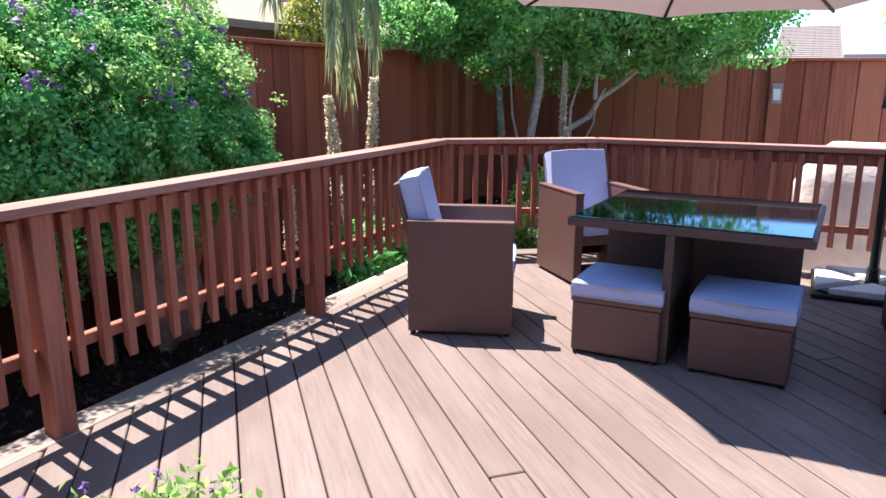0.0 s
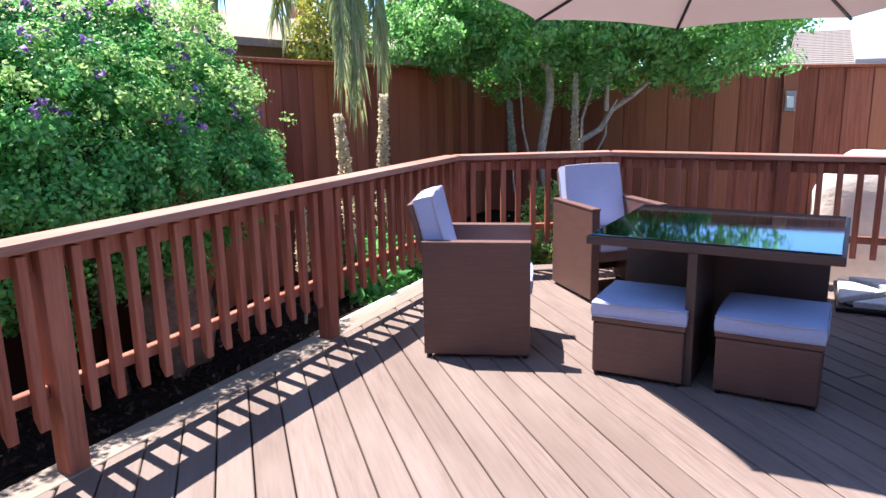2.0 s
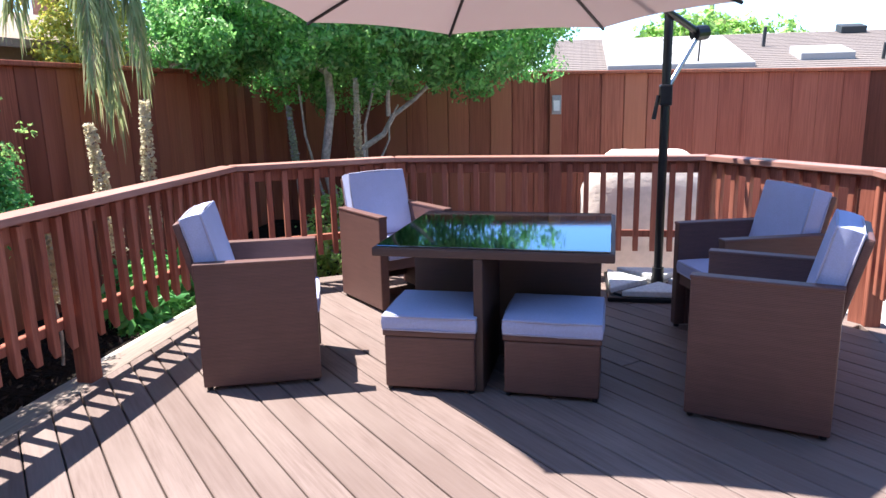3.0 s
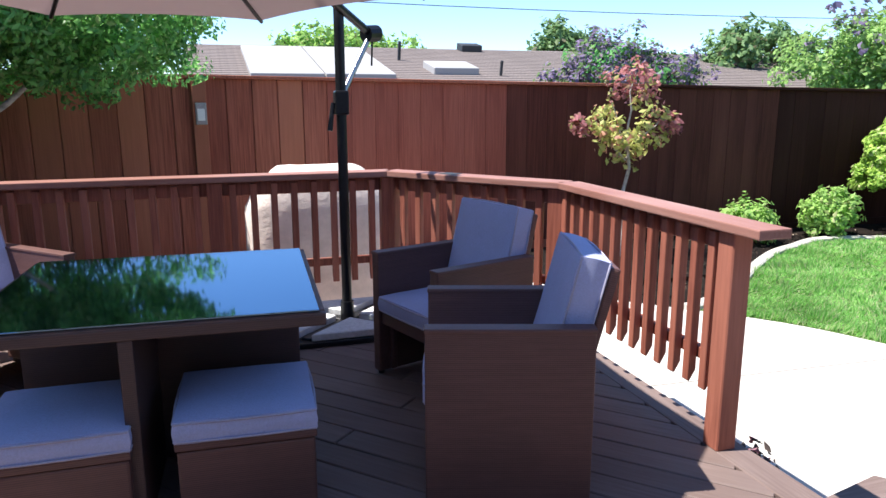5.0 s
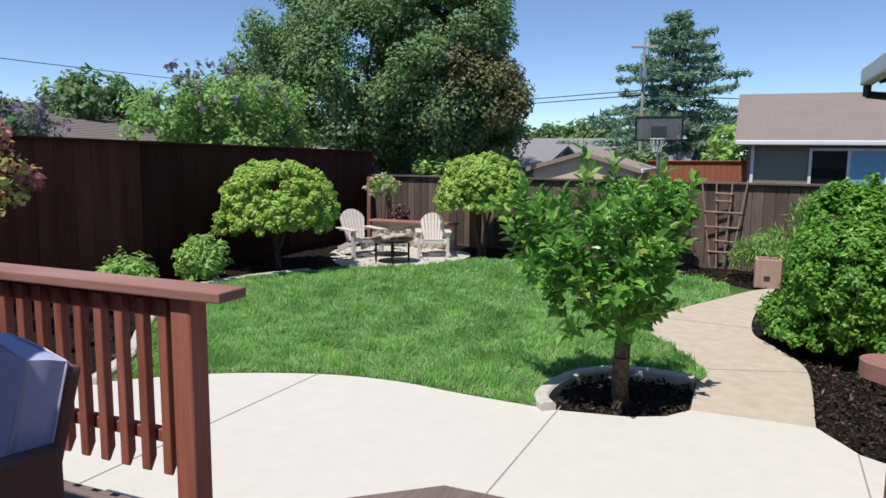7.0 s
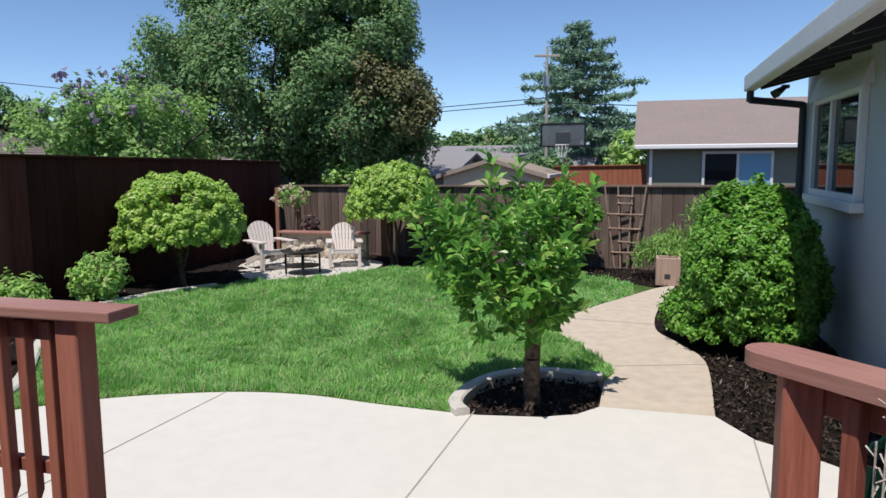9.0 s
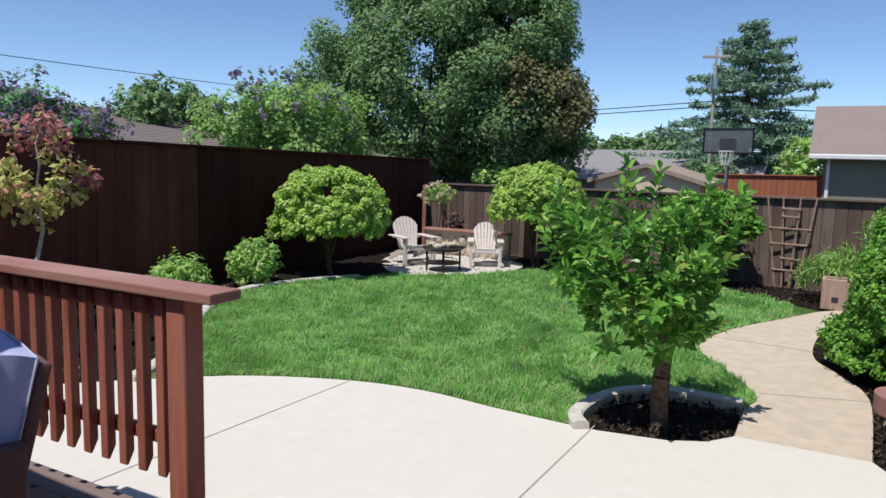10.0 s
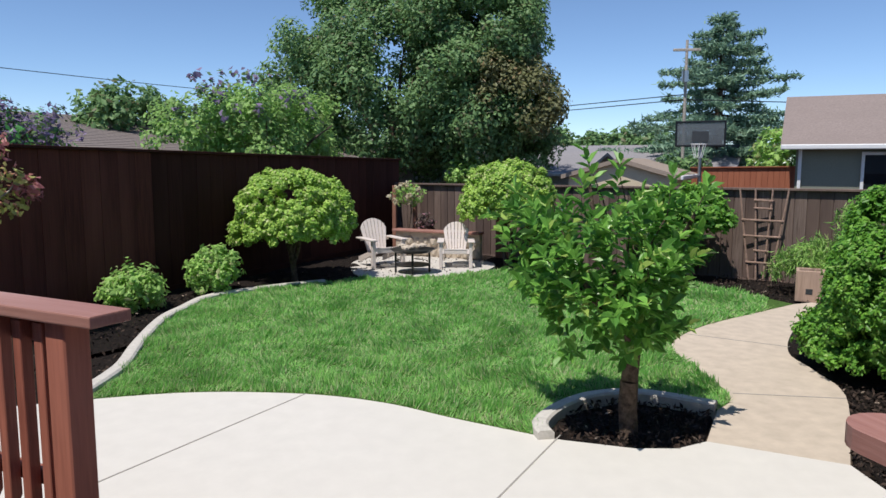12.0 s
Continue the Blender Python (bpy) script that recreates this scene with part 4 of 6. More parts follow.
def clumps(centre, radii, n, per, spread, shell=0.75, low=-1.0, wob=0.25, seed=1, power=2.0):
    """Places for leaves: clumps near the skin of a lumpy crown, with gaps between them."""
    r = np.random.RandomState(seed)
    out = []
    while len(out) < n:
        d = r.randn(3)
        d /= np.linalg.norm(d)
        if d[2] < low:
            continue
        q = (np.abs(d) ** power).sum() ** (-1 / power)
        bulge = 1 + wob * noise.noise(tuple(d * 1.7 + seed)) + wob * 0.5 * noise.noise(tuple(d * 4.1 + seed)) + wob * 0.4 * noise.noise(tuple(d * 11.0 + seed))
        f = shell + (1 - shell) * r.rand() ** 0.6
        out.append(d * q * bulge * f)
    c = np.array(out) * np.array(radii) + np.array(centre)
    away = r.randn(n * per, 3)
    away *= 1.75 * r.rand(n * per, 1) ** 0.4 / np.linalg.norm(away, axis=1, keepdims=True)
    skin = np.repeat(np.array(out), per, 0)
    return np.hstack([np.repeat(c, per, 0) + away * spread, away * 0.55 + skin * 0.5])


def limb(bm, a, b, r0, r1, bend=0.12, steps=4, seed=0):
    """A bent, tapering branch."""
    r = random.Random(seed)
    a, b = Vector(a), Vector(b)
    pts = [a]
    for k in range(1, steps):
        p = a.lerp(b, k / steps)
        pts.append(p + Vector((r.uniform(-1, 1), r.uniform(-1, 1), r.uniform(-0.5, 0.5))) * bend * (b - a).length * 0.35)
    pts.append(b)
    for k, (p, q) in enumerate(zip(pts, pts[1:])):
        add_tube(bm, p, q + (q - p) * 0.03, r0 + (r1 - r0) * k / steps, r0 + (r1 - r0) * (k + 1) / steps, 8)


def plant(name, label, category, leaves, length, width, leaf, wood_lines=(), bark="bark", extra=(), group="", up=0.0):
    """One plant: stems as a trunk mesh, its leaves as a crown."""
    ob = thing(name, label, category, group=group)
    if wood_lines:
        for k, (a, b, r0, r1) in enumerate(wood_lines):
            bm = bmesh.new()
            limb(bm, a, b, r0, r1, seed=k)
            part("trunk" if k == 0 else "branch", bm, M[bark], ob, smooth=True)
    c = new("crown", cloud("crown", leaves, length, width, LEAF[leaf], up=up) if isinstance(leaves, np.ndarray) else leaves)
    c.parent = ob
    tagged(c, kind="stuff")
    for nm, pts, l, w_, lf in extra:
        e = new(nm, cloud(nm, pts, l, w_, LEAF[lf]))
        e.parent = ob
        tagged(e, kind="stuff")
    return ob


# flowering shrub between deck and fence
lv = np.concatenate([clumps((-3.08, 2.9, 1.16), (0.4, 1.2, 0.76), 520, 85, 0.055, 0.84, -1, 0.3, 3, 2.3), clumps((-3.1, 2.9, 1.16), (0.36, 1.13, 0.7), 2400, 7, 0.045, 0.7, -1, 0.3, 4, 2.3),
                     clumps((-3.1, 2.7, 0.45), (0.25, 0.8, 0.3), 60, 60, 0.05, 0.5, -1, 0.3, 6)])
twig = np.concatenate([clumps((-3.08, 2.9, 1.25), (0.42, 1.28, 0.78), 380, 26, 0.036, 0.97, 0.1, 0.34, 9, 2.3), clumps((-3.08, 2.9, 1.2), (0.4, 1.34, 0.7), 60, 22, 0.04, 0.98, -0.2, 0.4, 8, 2.3)])
fl = clumps((-3.08, 2.88, 1.2), (0.44, 1.24, 0.81), 150, 10, 0.018, 0.97, 0.0, 0.3, 5, 2.3)
for q_ in (lv, twig, fl):
    q_[:, 0] -= 0.32 * np.clip(q_[:, 2] - 0.9, 0, 2)
    q_[:, 0] = np.where((q_[:, 0] < -3.32) & (q_[:, 2] < 1.95), -3.32 - 0.15 * (-3.32 - q_[:, 0]), q_[:, 0])
plant("flowering_shrub", "large bright-green shrub dotted with violet flowers behind the railing", "shrub", lv, 0.034, 0.02, "shrub",
      [((-3.0, 2.4 + 0.3 * k, -0.25), (-3.0 + 0.04 * k, 2.0 + 0.5 * k, 1.1), 0.03, 0.012) for k in range(4)], extra=[("blossom", fl, 0.03, 0.025, "violet"), ("new_growth", twig, 0.031, 0.018, "tip")])

# spreading tree at the deck corner
lv = np.concatenate([clumps((-2.15, 7.5, 2.2), (1.65, 1.15, 0.74), 420, 130, 0.085, 0.6, -0.85, 0.3, 11),
                     clumps((-0.75, 7.3, 1.98), (0.85, 0.7, 0.4), 120, 85, 0.08, 0.5, -0.8, 0.3, 12),
                     clumps((-3.2, 7.2, 2.0), (0.8, 0.7, 0.45), 110, 85, 0.08, 0.5, -0.8, 0.3, 13),
                     clumps((-1.9, 8.45, 1.75), (1.75, 0.45, 0.5), 200, 70, 0.09, 0.4, -0.9, 0.3, 14),
                     clumps((-1.25, 7.7, 1.85), (1.05, 0.7, 0.45), 130, 90, 0.085, 0.4, -0.7, 0.3, 15)])
plant("garden_tree", "small spreading garden tree with several bare pale stems", "tree", lv, 0.06, 0.03, "tree",
      [((-2.24, 7.4, -0.4), (-2.2, 7.4, 1.9), 0.05, 0.04), ((-2.05, 7.4, -0.3), (-1.86, 7.4, 0.9), 0.035, 0.03), ((-1.86, 7.4, 0.88), (-1.15, 7.4, 1.5), 0.03, 0.018), ((-2.0, 7.4, -0.3), (-1.7, 7.45, 1.6), 0.018, 0.012), ((-1.58, 7.4, 1.2), (-1.5, 7.3, 1.7), 0.024, 0.014), ((-1.75, 7.4, 0.6), (-1.48, 7.4, 1.3), 0.012, 0.008), ((-2.2, 7.5, 1.6), (-3.1, 7.3, 2.2), 0.03, 0.012), ((-2.1, 7.45, -0.3), (-2.5, 7.4, 1.5), 0.018, 0.01)], "pale_bark")

# palm that leans over the fence
palm = thing("palm", "palm with long drooping yellow-green fronds hanging over the fence", "palm")
part("trunk", tubed((-4.3, 6.9, -0.4), (-4.1, 6.6, 3.0), 0.13, 0.11, 12), M["bark"], palm, smooth=True)
rp = random.Random(8)
TOP = Vector((-4.1, 6.6, 3.0))
for k, (ex, ey, ez, hang) in enumerate(((-3.33, 5.4, 1.5, 0.75), (-3.32, 5.58, 1.35, 0.78), (-3.3, 6.0, 1.65, 0.75), (-3.34, 5.66, 1.65, 0.75), (-3.35, 6.12, 1.8, 0.75), (-4.7, 5.1, 2.05, 0.7), (-5.1, 5.6, 2.3, 0.7), (-5.4, 7.1, 2.3, 0.7), (-4.3, 8.0, 2.4, 0.7), (-3.1, 7.5, 2.4, 0.7))):
    end = Vector((ex, ey, ez))
    mid = TOP.lerp(end, hang)
    mid.z = 3.5
    spine = [TOP * (1 - f) ** 2 + mid * 2 * f * (1 - f) + end * f * f for f in (i / 16 for i in range(17))]
    bm = bmesh.new()
    for p, q in zip(spine, spine[1:]):
        add_tube(bm, p, q, 0.012, 0.009, 5)
    for i in range(3, 16):
        along = (spine[i + 1] - spine[i - 1]).normalized()
        side = along.cross(Vector((0.3, 0.2, 1))).normalized()
        for j in range(9):
            p = spine[i].lerp(spine[i + 1], j / 9)
            for sg in (-1, 1):
                tip = p + side * sg * rp.uniform(0.05, 0.14) + along * 0.14 + Vector((rp.uniform(-0.05, 0.05), rp.uniform(-0.05, 0.05), -0.3 * rp.uniform(0.6, 1.3)))
                w_ = Vector((rp.uniform(-1, 1), rp.uniform(-1, 1), 0.2)).normalized() * 0.009
                half = p.lerp(tip, 0.5) + side * sg * 0.03 + Vector((0, 0, 0.03))
                vs = [bm.verts.new(v) for v in (p - w_ * 0.5, p + w_ * 0.5, half + w_, tip, half - w_)]
                bm.faces.new(vs)
    part("frond", bm, LEAF["palm"], palm)


def spike(x, y, z0, z1, lean, width, leaf, label):
    ob = thing("flower_spike", label, "flower", group="flower spikes")
    top = Vector((x + lean[0], y + lean[1], z1))
    bm = bmesh.new()
    limb(bm, (x, y, -0.25), top, 0.012, 0.006, 0.05)
    part("stem", bm, M["pale_bark"], ob)
    r = np.random.RandomState(int(abs(x * 100) + abs(y * 10)))
    f = r.rand(900) ** 0.9
    zz = z0 + (z1 - z0) * f
    frac = (zz + 0.25) / (z1 + 0.25)
    an = r.rand(900) * 6.283
    rad = width * (1 - 0.55 * f) * (0.6 + 0.5 * r.rand(900))
    pts = np.stack([x + lean[0] * frac + rad * np.cos(an), y + lean[1] * frac + rad * np.sin(an), zz], 1)
    e = new("blossom", cloud("blossom", pts, 0.035, 0.022, LEAF[leaf]))
    e.parent = ob


spike(-2.86, 4.84, 0.35, 1.26, (-0.05, -0.14), 0.068, "cream", "tall cream flower spike leaning in front of the fence")
spike(-2.9, 5.23, 0.35, 1.4, (0.0, 0.1), 0.068, "cream", "tall cream flower spike in front of the fence")
spike(-2.86, 4.1, 0.2, 0.75, (0.0, 0.03), 0.045, "cream", "short cream flower spike behind the balusters")
spike(-2.3, 6.9, 0.7, 1.32, (-0.1, -0.05), 0.035, "grey", "dried brown flower spike behind the railing")
spike(-1.75, 6.9, 0.8, 1.55, (0.0, 0.0), 0.035, "cream", "dried brown flower spike among the tree stems")

lv = clumps((-1.75, 6.55, 0.0), (0.55, 0.3, 0.55), 220, 12, 0.05, 0.5, -0.6, 0.3, 21)
plant("low_shrub", "low yellow-green shrub behind the deck railing", "shrub", lv, 0.07, 0.03, "light", [((-1.75, 6.55, -0.35), (-1.7, 6.5, 0.2), 0.02, 0.01)])
lv = clumps((-2.85, 5.15, -0.05), (0.35, 0.5, 0.3), 120, 12, 0.05, 0.5, -0.6, 0.3, 22)
plant("leaf_clump", "leafy clump at the foot of the flower spikes", "plant", lv, 0.12, 0.045, "shrub", [((-2.85, 5.15, -0.3), (-2.85, 5.1, 0.1), 0.02, 0.01)])

bm = bmesh.new()
bmesh.ops.create_icosphere(bm, subdivisions=3, radius=1.0)
for v in bm.verts:
    v.co = Vector((v.co.x * 0.14, v.co.y * 0.2, v.co.z * 0.33)) * (1 + 0.5 * noise.noise(v.co * 1.6))
tagged(part("boulder", bm, plain("tan_rock", (0.24, 0.18, 0.14), 0.95, 0, 14, 0.3, 0.8, 0.03), None, m=pose(-2.98, 3.1, 0.12), smooth=True), "tan boulder under the flowering shrub", "rock")

# young tree with reddish tips, in front of the tall fence
lv = np.concatenate([clumps((4.54, 8.4, 1.08), (0.5, 0.4, 0.32), 60, 10, 0.05, 0.5, -0.9, 0.4, 31), clumps((4.56, 8.4, 0.82), (0.2, 0.18, 0.2), 14, 9, 0.045, 0.5, -1, 0.35, 35)])
tp = clumps((4.62, 8.4, 1.52), (0.32, 0.28, 0.28), 34, 9, 0.05, 0.5, -0.6, 0.35, 32)
sd = np.concatenate([clumps((3.98, 8.4, 1.12), (0.14, 0.12, 0.15), 14, 9, 0.035, 0.4, -1, 0.3, 33), clumps((5.12, 8.4, 1.12), (0.14, 0.12, 0.17), 14, 9, 0.035, 0.4, -1, 0.3, 34)])
plant("young_tree", "young tree with leaves turning red, on a thin pale stem", "tree", lv, 0.08, 0.05, "turn",
      [((4.52, 8.4, -0.42), (4.56, 8.4, 0.95), 0.026, 0.018), ((4.55, 8.4, 0.7), (4.1, 8.4, 1.2), 0.012, 0.006), ((4.55, 8.4, 0.72), (5.02, 8.4, 1.2), 0.012, 0.006), ((4.56, 8.4, 0.9), (4.62, 8.4, 1.65), 0.014, 0.006), ((4.55, 8.4, 0.8), (4.3, 8.35, 1.35), 0.01, 0.005)], "pale_bark",
      extra=[("red_foliage", np.concatenate([tp, sd]), 0.075, 0.048, "pink")])


def ball(at, rx, rz0, rz1, seed, leaf, label, n=1000, ly=None, low=-0.32, size=0.058):
    """A clipped dome on several short stems."""
    x, y = at
    ry = ly or rx
    h = rz1 - rz0
    lv = clumps((x, y, rz0 + h * 0.22), (rx, ry, h * 0.78), n // 2, 52, 0.04, 0.9, low, 0.17, seed, 2.35)
    under = clumps((x, y, rz0 + h * 0.2), (rx * 0.88, ry * 0.88, h * 0.3), n // 2, 24, 0.06, 0.2, -0.6, 0.1, seed + 1)
    lines = [((x + 0.04 * math.cos(k * 1.6), y + 0.04 * math.sin(k * 1.6), GROUND - 0.1), (x + rx * 0.22 * math.cos(k * 1.6 + seed), y + ry * 0.22 * math.sin(k * 1.6 + seed), rz0 + h * 0.35), 0.032, 0.02) for k in range(4)]
    return plant("clipped_bush", label, "bush", np.concatenate([lv, under]), size, size * 0.55, leaf, lines, group="clipped dome bushes")


ball((9.1, 8.25), 0.84, 0.26, 1.2, 41, "lime", "round clipped yellow-green bush on short stems before the tall fence")
ball((12.1, 5.98), 0.74, 0.47, 1.39, 43, "lime", "round clipped yellow-green bush before the weathered fence")
ball((7.3, 0.67), 0.64, 0.0, 1.12, 45, "box", "large clipped green bush between path and house wall", 1900, 0.58, -0.55, 0.05)
lv = clumps((7.75, 1.08, -0.2), (0.62, 0.38, 0.28), 520, 18, 0.04, 0.6, -0.3, 0.22, 47)
plant("low_hedge", "low clipped green hedge along the garden path", "hedge", lv, 0.05, 0.028, "box", [((7.75, 1.08, -0.45), (7.75, 1.08, -0.2), 0.02, 0.01)])
for x, y, r, h, sd_ in ((6.5, 8.62, 0.42, 0.5, 51), (7.72, 8.55, 0.38, 0.62, 52)):
    lv = clumps((x, y, GROUND + h * 0.5), (r, r * 0.8, h * 0.5), 170, 9, 0.05, 0.5, -0.9, 0.4, sd_)
    plant("small_shrub", "small variegated yellow-green shrub in the bed", "shrub", lv, 0.085, 0.045, "light", [((x, y, GROUND - 0.06), (x, y, GROUND + h * 0.6), 0.018, 0.01)], group="small shrubs by the fence")

# citrus tree in the ring
def oval_leaves(name, roots, along, normals, length, width, mat):
    """Pointed oval leaves, folded a little along the midrib."""
    along = along / np.linalg.norm(along, axis=1, keepdims=True)
    side = np.cross(along, normals)
    side /= np.linalg.norm(side, axis=1, keepdims=True)
    lift = np.cross(side, along)
    l, w, u = along * length[:, None], side * width[:, None], lift * width[:, None]
    v = np.stack([roots, roots + l * 0.3 + w * 0.45 + u * 0.2, roots + l * 0.68 + w * 0.42 + u * 0.16, roots + l - u * 0.25,
                  roots + l * 0.68 - w * 0.42 + u * 0.16, roots + l * 0.3 - w * 0.45 + u * 0.2], 1).reshape(-1, 3)
    k = np.arange(len(roots))[:, None] * 6
    f = np.concatenate([k + [0, 1, 2, 3], k + [0, 3, 4, 5]], 1).reshape(-1, 4)
    return raw_mesh(name, v.tolist(), f.tolist(), mat)


rc = np.random.RandomState(61)
fork = np.array([5.22, 2.47, 0.28])
roots, ways, faces_, twigs = [], [], [], []
for k in range(150):
    z = 0.1 + 0.86 * rc.rand() ** 0.8
    wide = np.interp(z, (0.1, 0.3, 0.5, 0.75, 0.9, 1.0), (0.24, 0.34, 0.46, 0.5, 0.46, 0.34))
    a = rc.uniform(0, 6.2832)
    q = rc.rand() ** 0.4
    out = np.array([math.cos(a), math.sin(a), 0.0])
    start = np.array([5.2, 2.47 + 0.07 + 0.22 * z, z]) + out * wide * q
    way = out * (0.2 + 0.4 * q) + np.array([0, 0, 0.2 + 0.85 * z]) + rc.randn(3) * 0.25
    ln = rc.uniform(0.12, 0.24) + 0.12 * rc.rand() * z
    if k < 7:
        start = np.array([5.2, (3.12, 3.02, 2.95, 2.68, 2.6, 2.3, 2.14)[k], (0.9, 0.8, 0.58, 1.1, 1.02, 0.95, 0.9)[k]])
        way, ln = np.array([0.0, (0.9, 0.6, 0.5, 0.35, -0.1, -0.2, -0.3)[k], (0.3, 0.6, 0.1, 1, 1, 1, 0.9)[k]]), 0.36
    way = way / np.linalg.norm(way)
    twigs.append((tuple(fork + (start - fork) * 0.25), tuple(start + way * ln * 0.8), 0.009, 0.003))
    m_ = 13 + int(18 * (ln - 0.12))
    for j in range(m_):
        f = j / (m_ - 1)
        turn_ = 2.4 * j + rc.uniform(-0.4, 0.4)
        e1 = np.cross(way, (0.3, 0.2, 1.0))
        e1 /= np.linalg.norm(e1)
        e2 = np.cross(way, e1)
        d = way * (0.25 + 0.75 * f) + (e1 * math.cos(turn_) + e2 * math.sin(turn_)) * (1.0 - 0.45 * f) + np.array([0, 0, -0.18])
        roots.append(start + way * ln * f)
        ways.append(d)
        faces_.append(way * 0.8 + np.array([0, 0, 0.8]) + rc.randn(3) * 0.35)
size_ = 0.075 + 0.05 * rc.rand(len(roots))
lv = oval_leaves("crown", np.array(roots), np.array(ways), np.array(faces_), size_, size_ * 0.5, LEAF["lemon"])
plant("citrus_tree", "small citrus tree with large glossy leaves in a kerbed mulch ring", "tree", lv, 0, 0, "lemon",
      [((5.2, 2.45, -0.46), (5.22, 2.47, 0.36), 0.066, 0.052), ((5.22, 2.47, 0.3), (5.2, 3.2, 0.95), 0.03, 0.012), ((5.22, 2.47, 0.3), (5.2, 2.1, 1.05), 0.03, 0.012), ((5.22, 2.47, 0.3), (5.15, 2.75, 1.25), 0.03, 0.01), ((5.22, 2.47, 0.3), (5.6, 2.5, 0.9), 0.03, 0.01)] + twigs[:7] + twigs[7::9], "bark")

# lawn
n_blade = 260000
xy = np.random.rand(n_blade, 2) * (8.1, 6.6) + (3.9, 1.8)
near = np.random.rand(n_blade) < np.clip(1.25 - (xy[:, 0] - 4) / 9, 0.35, 1)
xy = xy[near & inside(xy, lawn_line)]
part("lawn_base", prism(lawn_line, GROUND - 0.1, GROUND + 0.004), plain("lawn_soil", (0.075, 0.15, 0.03), 0.95, 0, 30, 0.4, 0.8, 0.02))
tagged(bpy.data.objects["lawn_base"], "dense green turf of the lawn", "lawn", kind="structure")
n = len(xy)
hgt = 0.03 + 0.035 * np.random.rand(n) + 0.012 * np.sin(xy[:, 0] * 3.1) * np.cos(xy[:, 1] * 2.3)
an = np.random.rand(n) * 6.283
wd = 0.004 + 0.0014 * np.clip(xy[:, 0] - 4, 0, 8)
base = np.column_stack([xy, np.full(n, GROUND + 0.002)])
sidev = np.column_stack([np.cos(an), np.sin(an), np.zeros(n)]) * wd[:, None]
tuft = np.array([noise.noise((x * 5.5, y * 5.5, 5.0)) for x, y in xy])
swirl = np.array([noise.noise((x * 1.1, y * 1.1, 9.0)) for x, y in xy]) * 5.0
hgt *= np.clip(1.0 + 1.7 * tuft, 0.3, 2.2)
leanv = np.column_stack([np.random.randn(n) * 0.024 + 0.022 * np.cos(swirl), np.random.randn(n) * 0.024 + 0.022 * np.sin(swirl), hgt * 0.85])
v = np.stack([base - sidev, base + sidev, base + leanv], 1).reshape(-1, 3)
me = bpy.data.meshes.new("grass")
me.vertices.add(len(v))
me.vertices.foreach_set("co", v.astype(np.float32).ravel())
me.loops.add(3 * n)
me.loops.foreach_set("vertex_index", np.arange(3 * n, dtype=np.int32))
me.polygons.add(n)
me.polygons.foreach_set("loop_start", np.arange(0, 3 * n, 3, dtype=np.int32))
me.materials.append(G_)
me.update(calc_edges=True)
tagged(new("grass", me), "fresh green mown lawn grass", "grass", kind="stuff")

# ---- sitting place by the far fence ----
pad = part("sitting_pad", prism(curve_through([(10.5, 8.2), (9.75, 7.4), (10.15, 6.6), (11.2, 6.05), (12.2, 6.4), (12.3, 8.0), (11.5, 8.6)], 5, True), GROUND - 0.1, GROUND + 0.012), M["curb"])
tagged(pad, "pale stone pad under the white garden chairs", "paving", kind="structure")
M["plastic"] = plain("white_resin", (0.70, 0.62, 0.57), 0.5, 0, 50, 0.05, 0.1, 0.002)


